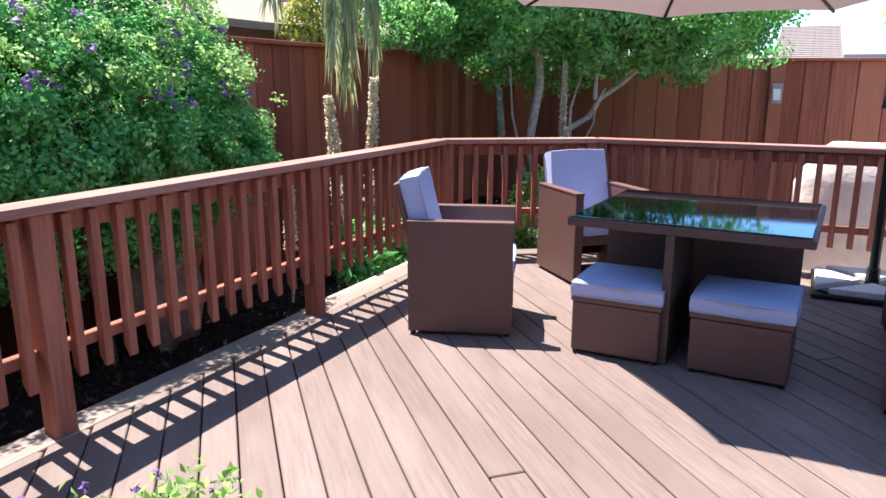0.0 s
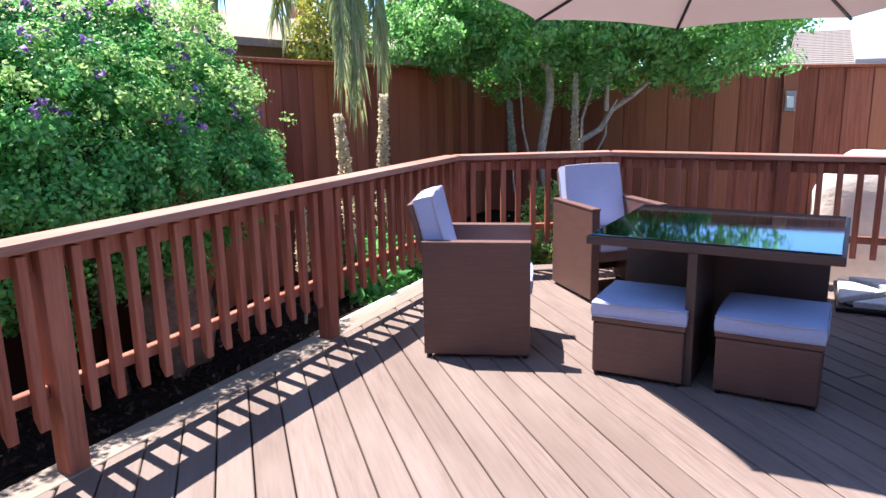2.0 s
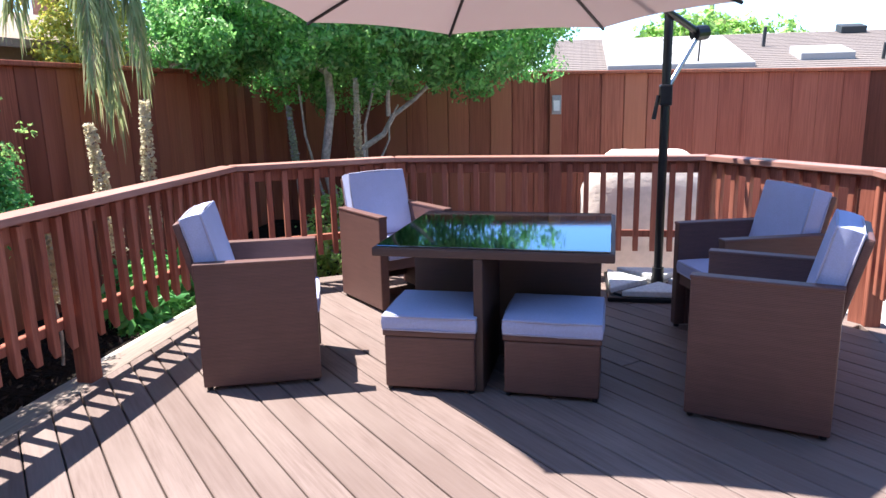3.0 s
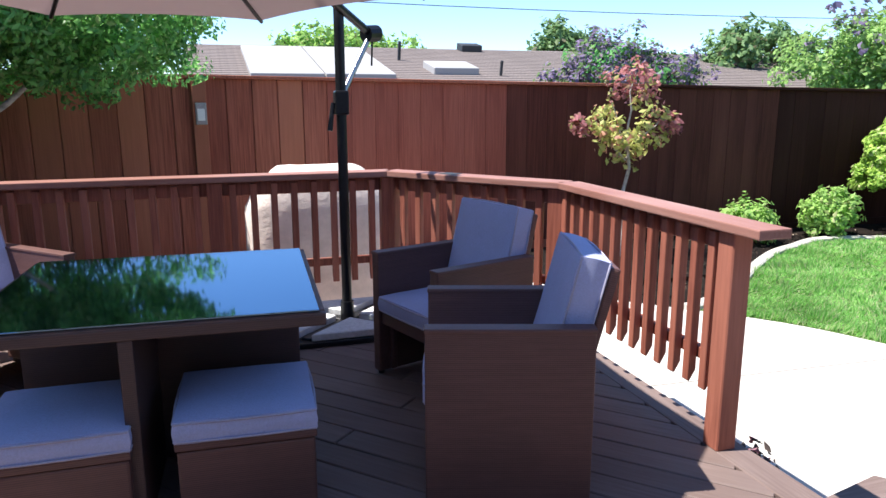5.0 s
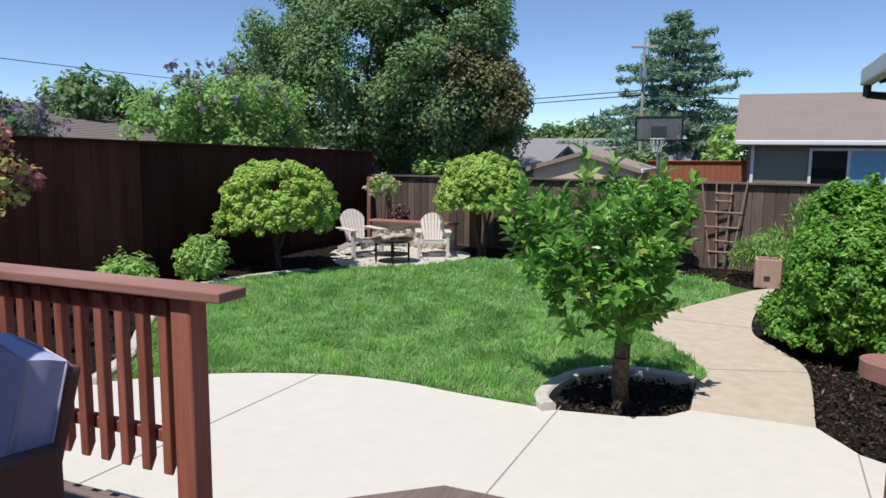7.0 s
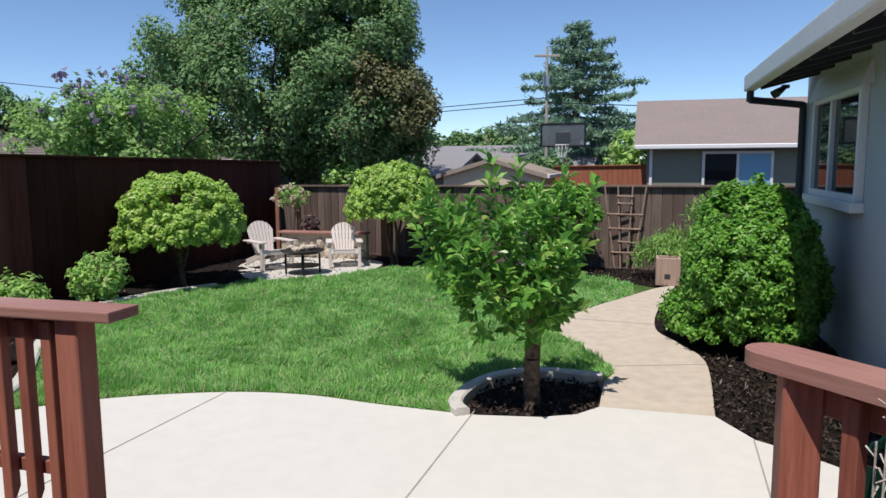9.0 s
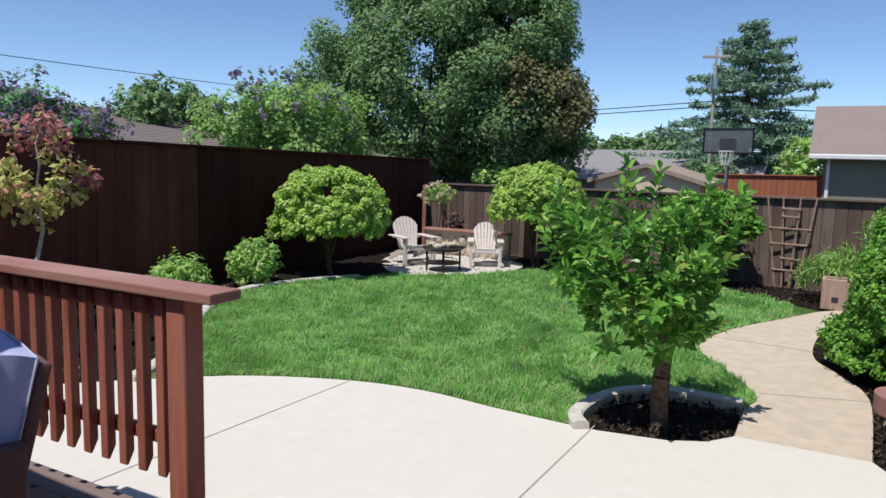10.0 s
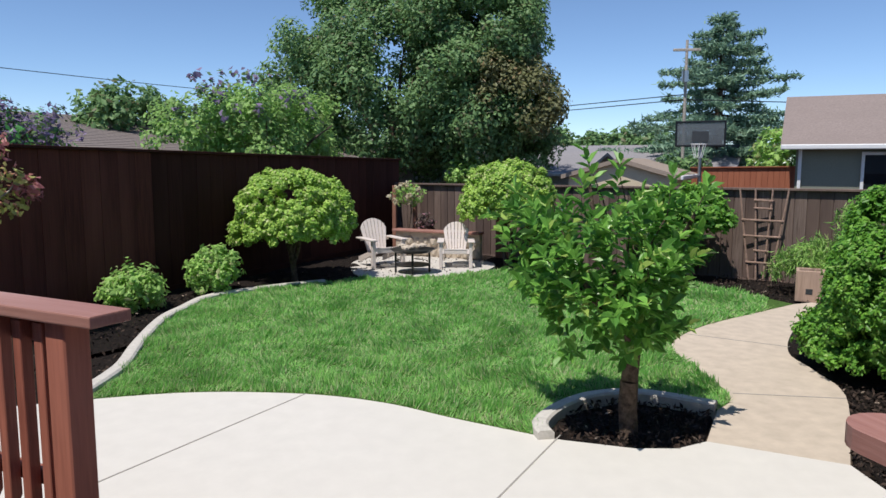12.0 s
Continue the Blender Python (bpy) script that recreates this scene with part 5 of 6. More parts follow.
def make_adirondack():
    """Slatted garden armchair that faces +x."""
    c = thing("adirondack_chair", "white resin slatted garden chair beside the fire table", "chair", group="white garden chairs")
    for sg in (-1, 1):
        part("front_leg", boxed(0.26, sg * 0.3 - 0.035, 0, 0.34, sg * 0.3 + 0.035, 0.52, 0.008), M["plastic"], c)
        part("armrest", boxed(-0.33, sg * 0.31 - 0.07, 0.52, 0.38, sg * 0.31 + 0.07, 0.548, 0.01, 2), M["plastic"], c)
        bm = bmesh.new()
        add_box(bm, -0.42, -0.02, -0.05, 0.42, 0.02, 0.05)
        part("side_rail", soft(bm, 0.006), M["plastic"], c, m=Matrix.Translation((-0.06, sg * 0.25, 0.22)) @ Matrix.Rotation(radians(-17), 4, "Y"))
    for k in range(6):
        part("seat_slat", boxed(-0.035, -0.26, 0, 0.035, 0.26, 0.022, 0.005), M["plastic"], c, m=Matrix.Translation((0.3 - 0.085 * k, 0, 0.365 - 0.026 * k)) @ Matrix.Rotation(radians(-17), 4, "Y"))
    def rim(y):
        return 0.42 + math.sqrt(max(0.0, 0.275 ** 2 - min(abs(y), 0.268) ** 2)) * 0.95

    for k in range(7):
        lo0, lo1 = -0.19 + 0.38 * k / 7 + 0.004, -0.19 + 0.38 * (k + 1) / 7 - 0.004
        hi0, hi1 = -0.27 + 0.54 * k / 7 + 0.006, -0.27 + 0.54 * (k + 1) / 7 - 0.006
        mid = (hi0 + hi1) / 2
        outline = [(lo0, 0.0), (lo1, 0.0), (hi1, rim(hi1)), (mid, rim(mid)), (hi0, rim(hi0))]
        bm = bmesh.new()
        fr = [bm.verts.new((0.012, y, z)) for y, z in outline]
        bk = [bm.verts.new((-0.012, y, z)) for y, z in outline]
        bm.faces.new(fr)
        bm.faces.new(bk[::-1])
        for i in range(5):
            bm.faces.new((fr[i], bk[i], bk[(i + 1) % 5], fr[(i + 1) % 5]))
        bmesh.ops.recalc_face_normals(bm, faces=bm.faces)
        part("back_slat", soft(bm, 0.004), M["plastic"], c, m=Matrix.Translation((-0.2, 0, 0.24)) @ Matrix.Rotation(radians(-20), 4, "Y"))
    part("back_brace", boxed(-0.325, -0.3, 0.47, -0.297, 0.3, 0.52, 0.005), M["plastic"], c)
    part("back_brace", boxed(-0.4, -0.24, 0.66, -0.375, 0.24, 0.71, 0.005), M["plastic"], c)
    part("apron", boxed(0.3, -0.27, 0.29, 0.325, 0.27, 0.375, 0.006), M["plastic"], c)
    return c


adi = make_adirondack()
adi.matrix_basis = pose(10.86, 7.8, GROUND + 0.012, 0, 0, 236) @ Matrix.Scale(0.9, 4)
copy_thing(adi, pose(11.45, 6.68, GROUND + 0.012, 0, 0, 205) @ Matrix.Scale(0.92, 4))
firet = thing("fire_table", "low round black fire table with pale stones", "fire pit", at=(10.5, 7.0, GROUND + 0.012))
bm = bmesh.new()
bmesh.ops.create_cone(bm, cap_ends=True, segments=28, radius1=0.3, radius2=0.36, depth=0.05, matrix=Matrix.Translation((0, 0, 0.36)))
part("bowl", bm, M["black"], firet)
for k in range(4):
    a = k * math.pi / 2 + 0.5
    part("leg", tubed((0.27 * math.cos(a), 0.27 * math.sin(a), 0), (0.27 * math.cos(a), 0.27 * math.sin(a), 0.36), 0.018, 0.018, 8), M["black"], firet)
part("hoop", tubed((0, 0, 0.12), (0, 0, 0.14), 0.27, 0.27, 24), M["black"], firet)
rs = random.Random(3)
for k in range(16):
    bm = bmesh.new()
    bmesh.ops.create_icosphere(bm, subdivisions=1, radius=rs.uniform(0.035, 0.06))
    a, q = rs.uniform(0, 6.28), rs.uniform(0, 0.26)
    part("stone", bm, M["path"], firet, m=Matrix.Translation((q * math.cos(a), q * math.sin(a), 0.40 + rs.uniform(0, 0.03))) @ Matrix.Diagonal((1, 1.2, 0.7, 1)))
bench = thing("plank_wall", "low wall of stacked stones under a wooden plank", "wall", at=(12.35, 7.55, GROUND))
part("plank", boxed(-0.12, -0.95, 0.47, 0.14, 0.85, 0.51, 0.006), M["cap"], bench, "reddish plank")
for k in range(20):
    bm = bmesh.new()
    bmesh.ops.create_icosphere(bm, subdivisions=1, radius=0.1)
    part("stone", bm, M["path"], bench, m=Matrix.Translation((rs.uniform(-0.04, 0.04), -0.85 + 0.17 * (k % 10), 0.1 + 0.2 * (k // 10))) @ Matrix.Diagonal((0.9, 1.0, 1.05, 1)))
part("backing", boxed(-0.02, -0.93, 0, 0.1, 0.82, 0.47, 0.005), M["path"], bench)
M["pinkwood"] = wood("screen_wood", (0.2, 0.09, 0.06), (0.36, 0.18, 0.13), "z", 0.7)
screen = thing("wood_screen", "reddish wooden frame screen at the end of the weathered fence", "screen", at=(13.2, 8.55, GROUND))
part("upright", boxed(-0.03, -0.04, 0, 0.03, 0.04, 1.3, 0.005), M["pinkwood"], screen, m=pose(0, 0.35, 0))
part("upright", boxed(-0.03, -0.04, 0, 0.03, 0.04, 1.3, 0.005), M["pinkwood"], screen, m=pose(-0.05, -0.15, 0))
part("side_board", boxed(-0.02, -0.12, 0, 0.02, 0.12, 0.85, 0.005), M["pinkwood"], screen, m=pose(-0.35, -2.15, 0))
lv = clumps((12.85, 8.35, 0.72), (0.28, 0.3, 0.2), 40, 9, 0.04, 0.4, -1, 0.3, 71)
rz = clumps((12.8, 8.4, 0.75), (0.3, 0.34, 0.22), 26, 7, 0.03, 0.8, -1, 0.3, 72)
plant("rose_standard", "small standard rose with white flowers against the fence", "rose", lv, 0.07, 0.04, "light", [((12.85, 8.35, -0.45), (12.85, 8.35, 0.7), 0.018, 0.012)], extra=[("blossom", rz, 0.07, 0.06, "cream")])
lv = clumps((12.6, 7.85, 0.2), (0.14, 0.2, 0.22), 40, 8, 0.04, 0.4, -1, 0.4, 73)
plant("dark_plant", "dark purple-leaved plant behind the plank wall", "plant", lv, 0.08, 0.04, "dusk", [((12.6, 7.85, -0.45), (12.6, 7.85, 0.2), 0.012, 0.008)])

trel = thing("trellis", "fan-shaped rusty trellis leaning on the weathered fence", "trellis", at=(12.42, 1.98, GROUND))
M["rust"] = plain("rusty_wood", (0.34, 0.23, 0.18), 0.8, 0, 30, 0.25, 0.3, 0.003)
for u0, u1 in ((-0.15, -0.34), (-0.05, -0.12), (0.05, 0.12), (0.15, 0.34)):
    part("upright", tubed((-0.14, u0, 0), (-0.05, u1, 1.38), 0.016, 0.014, 6), M["rust"], trel)
for z, inner in ((0.26, False), (0.44, True), (0.66, False), (0.9, False), (1.08, True), (1.2, True)):
    f = z / 1.38
    u = 0.09 + 0.05 * f if inner else 0.17 + 0.19 * f
    part("crossbar", tubed((-0.155 + 0.09 * f, -u, z), (-0.155 + 0.09 * f, u, z + 0.01), 0.016, 0.016, 6), M["rust"], trel)
M["palewood"] = wood("pale_planter_wood", (0.3, 0.2, 0.15), (0.5, 0.36, 0.28), "z", 0.75)
planter = thing("timber_planter", "small pale pinkish timber planter box at the end of the path", "planter", at=(10.85, 1.32, GROUND))
for sg in (-1, 1):
    part("side", boxed(-0.13, sg * 0.15 - 0.02, 0, 0.13, sg * 0.15 + 0.02, 0.4, 0.006), M["palewood"], planter)
part("front", boxed(-0.165, -0.17, 0, -0.132, 0.17, 0.4, 0.006), M["palewood"], planter)
part("back", boxed(0.132, -0.17, 0, 0.165, 0.17, 0.4, 0.006), M["palewood"], planter)
part("opening", boxed(-0.169, -0.03, 0.1, -0.164, 0.05, 0.17, 0.001), M["shade_wood"], planter, "dark square opening")
part("soil", boxed(-0.13, -0.13, 0.3, 0.13, 0.13, 0.36, 0.01), M["shade_wood"], planter, "dark soil")
lv = np.concatenate([clumps((11.95, 3.1, 0.62), (0.42, 0.72, 0.4), 150, 44, 0.07, 0.7, -0.6, 0.3, 77), clumps((12.0, 3.3, 0.1), (0.3, 0.6, 0.4), 50, 30, 0.07, 0.5, -0.8, 0.3, 78)])
plant("fence_bush", "broad green leafy bush against the weathered fence", "bush", lv, 0.085, 0.05, "box", [((12.0, 3.1 + 0.25 * k, -0.46), (11.98, 2.8 + 0.4 * k, 0.5), 0.025, 0.012) for k in range(3)])
lv = clumps((11.5, 1.25, -0.05), (0.5, 0.5, 0.35), 220, 10, 0.05, 0.4, -0.4, 0.4, 75)
plant("lavender", "loose green lavender clump near the trellis", "plant", lv, 0.13, 0.014, "light", [((11.5, 1.25, -0.45), (11.5, 1.25, 0.0), 0.015, 0.01)], up=1.2)
lv = clumps((11.2, 0.75, 0.45), (0.25, 0.34, 0.42), 160, 9, 0.06, 0.3, -0.8, 0.4, 76)
plant("rosemary", "tall loose grey-green shrub behind the clipped bush", "plant", lv, 0.13, 0.016, "light", [((11.2, 0.75, -0.45), (11.2, 0.75, 0.5), 0.02, 0.01)], up=1.2)
urn = thing("stone_urn", "weathered grey stone urn before the far fence", "urn", at=(12.0, 3.6, GROUND))
bm = bmesh.new()
prof = [(0.14, 0), (0.14, 0.05), (0.06, 0.12), (0.06, 0.25), (0.2, 0.45), (0.24, 0.7), (0.26, 0.72), (0.22, 0.72)]
rows = [[bm.verts.new((r_ * math.cos(6.2832 * k / 20), r_ * math.sin(6.2832 * k / 20), z)) for k in range(20)] for r_, z in prof]
for a, b in zip(rows, rows[1:]):
    for k in range(20):
        bm.faces.new((a[k], a[(k + 1) % 20], b[(k + 1) % 20], b[k]))
part("bowl", bm, M["path"], urn, smooth=True)

# ---- small things by the deck ----
lv = clumps((2.3, 3.72, GROUND + 0.1), (0.15, 0.14, 0.12), 60, 10, 0.03, 0.4, -0.7, 0.4, 81)
plant("dark_shrub", "small dark purple-leaved plant at the foot of the end post", "plant", lv, 0.05, 0.028, "dusk", [((2.3, 3.72, GROUND - 0.02), (2.3, 3.72, GROUND + 0.16), 0.012, 0.006)])
pot = thing("flower_pot", "terracotta pot of purple and green garden flowers on the deck", "flower pot", at=(-0.62, 0.95, 0.003))
bm = bmesh.new()
prof = [(0.12, 0), (0.16, 0.24), (0.18, 0.25), (0.18, 0.3), (0.155, 0.3), (0.15, 0.26), (0.0, 0.26)]
rows = [[bm.verts.new((max(r_, 0.001) * math.cos(6.2832 * k / 24), max(r_, 0.001) * math.sin(6.2832 * k / 24), z)) for k in range(24)] for r_, z in prof]
for a, b in zip(rows, rows[1:]):
    for k in range(24):
        bm.faces.new((a[k], a[(k + 1) % 24], b[(k + 1) % 24], b[k]))
part("pot", bm, plain("terracotta", (0.42, 0.17, 0.09), 0.8, 0, 40, 0.15, 0.2, 0.002), pot, smooth=True)
c = clumps((0.0, 0.0, 0.47), (0.27, 0.27, 0.15), 300, 9, 0.02, 0.3, -0.8, 0.4, 83)
e = new("foliage", cloud("foliage", c, 0.026, 0.014, LEAF["light"], up=0.6))
e.parent = pot
c = clumps((-0.08, -0.05, 0.55), (0.24, 0.24, 0.1), 26, 8, 0.009, 0.6, -0.2, 0.3, 84)
e = new("blossom", cloud("blossom", c, 0.018, 0.015, LEAF["violet"]))
e.parent = pot
hose = thing("garden_hose", "coiled green garden hose hanging behind the railing", "hose", at=(1.875, 1.16, 0.0), turn=-137.8)
M["hose"] = plain("green_rubber", (0.02, 0.3, 0.16), 0.4, 0, 60, 0.1, 0.05, 0.001)
for k in range(7):
    bm = bmesh.new()
    r_ = 0.3 + 0.014 * k
    pts = [Vector((0.012 * k + 0.075 * math.cos(t_ / 20 * 6.2832) * (1 + 0.05 * k), 0.03 + 0.022 * (k % 3), 0.45 + r_ * 0.95 * math.sin(t_ / 20 * 6.2832))) for t_ in range(20)]
    bm.free()
    bm = loop_tube(pts, 0.011, 6)
    part("coil", bm, M["hose"], hose, smooth=True)
part("hanger", boxed(0.0, -0.06, 0.7, 0.06, 0.09, 0.725, 0.004), M["black"], hose)
dry = thing("dry_stalks", "thin pale dried plant stalks in front of the railing", "plant", at=(1.42, 1.3, 0.003))
for k, (dx, dy, h) in enumerate(((0, 0, 0.9), (0.07, -0.04, 1.0), (-0.05, 0.05, 0.75))):
    bm = bmesh.new()
    limb(bm, (dx * 0.3, dy * 0.3, 0), (dx, dy, h), 0.003, 0.002, 0.0, 6, k)
    r_ = random.Random(k)
    for j in range(26):
        z = h * (0.3 + 0.7 * j / 26)
        a = r_.uniform(0, 6.28)
        p = Vector((dx * (0.3 + 0.7 * z / h), dy * (0.3 + 0.7 * z / h), z))
        add_tube(bm, p, p + Vector((0.02 * math.cos(a), 0.02 * math.sin(a), 0.014)), 0.0012, 0.0022, 4)
    part("stalk", bm, M["pale_bark"], dry)
bm = bmesh.new()
bmesh.ops.create_cone(bm, cap_ends=True, segments=20, radius1=0.09, radius2=0.12, depth=0.2, matrix=Matrix.Translation((0, 0, 0.1)))
part("pot", bm, M["black"], dry)

# ---- beyond the fences ----


def gable_house(name, label, at, turn, ln, depth, wall_h, ridge_h, over, wall_m, roof_m, z0=-0.6):
    ob = thing(name, label, "house", at=(*at, 0), turn=turn)
    part("wall", boxed(0, 0, z0, ln, depth, wall_h, 0), wall_m, ob)
    bm = bmesh.new()
    s_ = (ridge_h - wall_h) / (depth / 2)
    ez = wall_h - over * s_
    ps = [(-over, -over, ez), (ln + over, -over, ez), (ln + over, depth / 2, ridge_h), (-over, depth / 2, ridge_h), (ln + over, depth + over, ez), (-over, depth + over, ez)]
    up_ = [bm.verts.new(p) for p in ps]
    dn = [bm.verts.new((p[0], p[1], p[2] - 0.12)) for p in ps]
    for f in ((0, 1, 2, 3), (3, 2, 4, 5)):
        bm.faces.new([up_[i] for i in f])
        bm.faces.new([dn[i] for i in f][::-1])
    for a, b in ((0, 1), (1, 2), (2, 4), (4, 5), (5, 3), (3, 0)):
        bm.faces.new((up_[a], dn[a], dn[b], up_[b]))
    bmesh.ops.recalc_face_normals(bm, faces=bm.faces)
    part("roof", bm, roof_m, ob, "shingle roof")
    part("gutter", boxed(-over, -over - 0.08, ez - 0.12, ln + over, -over - 0.005, ez + 0.0, 0.02), M["white"], ob, "white gutter")
    for x in (0.0, ln - 0.1):
        gb = bmesh.new()
        vs = [gb.verts.new(p) for p in ((x, 0, wall_h), (x, depth, wall_h), (x, depth / 2, ridge_h - 0.13), (x + 0.1, 0, wall_h), (x + 0.1, depth, wall_h), (x + 0.1, depth / 2, ridge_h - 0.13))]
        for f in ((0, 1, 2), (5, 4, 3), (0, 3, 4, 1), (1, 4, 5, 2), (2, 5, 3, 0)):
            gb.faces.new([vs[i] for i in f])
        part("gable", gb, wall_m, ob)
    return ob


sage = plain("sage_siding", (0.23, 0.24, 0.19), 0.85, 0, 30, 0.08, 0.2, 0.004)
tan = plain("tan_siding", (0.66, 0.56, 0.4), 0.85, 0, 30, 0.08, 0.2, 0.004)
cream = plain("cream_siding", (0.6, 0.58, 0.52), 0.85, 0, 30, 0.08, 0.2, 0.004)
# back neighbour, long low roof
back_house = gable_house("neighbour_house", "long low neighbouring house with a grey-brown shingle roof", (0.2, 13.6), 0, 26, 9.0, 1.62, 2.55, 0.5, cream, M["roof"])
sl = math.atan2(2.55 - 1.62, 4.5)


def on_roof(name, x, d, w_, l_, h, mat, label, cat):
    ob = part(name, boxed(0, 0, 0.0, w_, l_, h, 0.01), mat, None, m=Matrix.Translation((0.2 + x, 13.6 + d, 1.62 + d * math.tan(sl) + 0.0)) @ Matrix.Rotation(sl, 4, "X"))
    return tagged(ob, label, cat)


on_roof("solar_panel", 0.6, 0.5, 1.25, 3.3, 0.1, M["solar"], "pale flat solar panel on the neighbouring roof", "solar panel")
on_roof("solar_panel", 1.88, 0.5, 1.25, 3.3, 0.1, M["solar"], "pale flat solar panel on the neighbouring roof", "solar panel")
on_roof("skylight", 4.0, 1.0, 0.9, 0.8, 0.14, M["solar"], "domed pale skylight on the neighbouring roof", "skylight")
on_roof("roof_vent", 5.6, 4.0, 0.5, 0.4, 0.16, M["shade_wood"], "dark box vent on the neighbouring roof", "vent")
on_roof("roof_vent", 9.4, 4.1, 0.4, 0.4, 0.3, M["shade_wood"], "dark box vent on the neighbouring roof", "vent")
on_roof("vent_pipe", 3.7, 2.6, 0.06, 0.06, 0.4, M["shade_wood"], "thin dark vent pipe on the neighbouring roof", "pipe")
on_roof("vent_pipe", 5.3, 0.9, 0.05, 0.05, 0.3, M["shade_wood"], "thin dark vent pipe on the neighbouring roof", "pipe")
for k in range(26):
    part("shingle_course", boxed(-0.5, -0.01, 0, 26.5, 0.16, 0.012, 0), M["roof"], back_house, m=Matrix.Translation((0, -0.5 + 0.19 * k, 1.62 + (-0.5 + 0.19 * k) * math.tan(sl) + 0.002)) @ Matrix.Rotation(sl - 0.03, 4, "X"))
# left neighbour with chimney
lefth = gable_house("neighbour_house", "neighbouring house with a tan roof and brick chimney", (-16.0, 30.0), -90, 24, 8.0, 2.4, 3.35, 0.5, plain("buff_siding", (0.3, 0.25, 0.2), 0.9, 0, 20, 0.1, 0.2, 0.01), plain("tan_shingle", (0.3, 0.235, 0.19), 0.9, 0, 15, 0.1, 0.4, 0.02))
part("chimney", boxed(-0.3, -0.3, 1.8, 0.3, 0.3, 4.1, 0.02), plain("chimney_brick", (0.42, 0.2, 0.14), 0.9, 0, 12, 0.2, 0.4, 0.01), lefth, "red brick chimney", m=pose(11.6, 2.2, 0))
# right neighbour
right = gable_house("neighbour_house", "sage-green neighbouring house with a brown shingle roof", (20.3, 1.6), -90, 14, 8.0, 1.93, 3.3, 0.35, sage, plain("brown_shingle", (0.27, 0.22, 0.2), 0.9, 0, 18, 0.12, 0.5, 0.02), -1.2)
w2 = thing("window_2", "white-framed sliding window of the neighbouring house", "window", kind="structure")
w2.matrix_basis = pose(20.3, 1.6, 0, 0, 0, -90)
for x0, x1, z0, z1 in ((1.4, 3.15, 0.55, 0.62), (1.4, 3.15, 1.56, 1.63), (1.4, 1.47, 0.62, 1.56), (3.08, 3.15, 0.62, 1.56), (2.25, 2.32, 0.62, 1.56)):
    part("window_frame", boxed(x0, -0.06, z0, x1, 0.0, z1, 0.005), M["white"], w2)
part("pane", boxed(1.47, -0.03, 0.62, 2.25, -0.02, 1.56, 0), M["pane"], w2)
part("pane", boxed(2.32, -0.03, 0.62, 3.08, -0.02, 1.56, 0), plain("blue_blind", (0.2, 0.42, 0.6), 0.4, 0, 30, 0.05, 0.05, 0.001), w2, "pale blue window with a drawn blind")
part("downpipe", boxed(0.05, -0.07, -0.6, 0.13, -0.01, 1.7, 0.01), M["white"], right)
# shed and houses further off
gable_house("shed", "small tan garden shed with a shallow roof", (20.5, 4.5), 0, 3.5, 2.9, 1.08, 1.5, 0.18, tan, plain("shed_roof", (0.33, 0.27, 0.22), 0.9, 0, 14, 0.1, 0.3, 0.01), -1.0)
gable_house("neighbour_house", "distant house with a grey shingle roof", (31.0, 12.2), -90, 8.0, 9.0, 1.2, 2.2, 0.5, cream, M["roof_grey"], -1.5)
gable_house("neighbour_house", "pale distant house behind the big tree", (25.0, 13.5), -90, 5.0, 6.0, 1.1, 1.75, 0.4, cream, M["roof_grey"], -1.2)
M["redfence"] = wood("orange_fence", (0.25, 0.08, 0.045), (0.42, 0.16, 0.09), "z", 0.8)
fence("fence_neighbour", (24.5, 4.6), (24.3, 0.9), -1.0, 1.2, 1.25, 0.16, M["redfence"], "orange-red stained board fence next door", -1)
# basketball hoop
hoop = thing("basketball_hoop", "basketball hoop with a clear backboard on a steel pole", "basketball hoop", at=(22.0, 4.06, 0))
part("pole", tubed((0.4, 0.02, -1.2), (0.35, 0.02, 1.95), 0.06, 0.05, 12), M["steel"], hoop, smooth=True)
part("arm", boxed(0.0, -0.05, 1.85, 0.4, 0.05, 1.95, 0.01), M["black"], hoop)
for y0, y1, z0, z1 in ((-0.68, 0.68, 1.82, 1.87), (-0.68, 0.68, 2.49, 2.54), (-0.68, -0.63, 1.87, 2.49), (0.63, 0.68, 1.87, 2.49)):
    part("board_frame", boxed(-0.03, y0, z0, 0.03, y1, z1, 0.006), M["black"], hoop)
part("backboard", boxed(-0.01, -0.63, 1.87, 0.01, 0.63, 2.49, 0), clear_glass("backboard_acrylic", (0.2, 0.22, 0.24), 0.1, 0.55), hoop, "grey translucent backboard")
part("target_square", boxed(-0.02, -0.22, 1.95, -0.012, 0.22, 2.25, 0), M["shade_wood"], hoop)
bm = bmesh.new()
for k in range(20):
    a, b = k / 20 * 6.2832, (k + 1) / 20 * 6.2832
    add_tube(bm, (-0.28 + 0.2 * math.cos(a), 0.2 * math.sin(a), 1.88), (-0.28 + 0.2 * math.cos(b), 0.2 * math.sin(b), 1.88), 0.012, 0.012, 6)
    if k % 2 == 0:
        add_tube(bm, (-0.28 + 0.2 * math.cos(a), 0.2 * math.sin(a), 1.88), (-0.28 + 0.11 * math.cos(b), 0.11 * math.sin(b), 1.5), 0.008, 0.008, 4)
part("rim", bm, M["white"], hoop, "pale rim with a net")


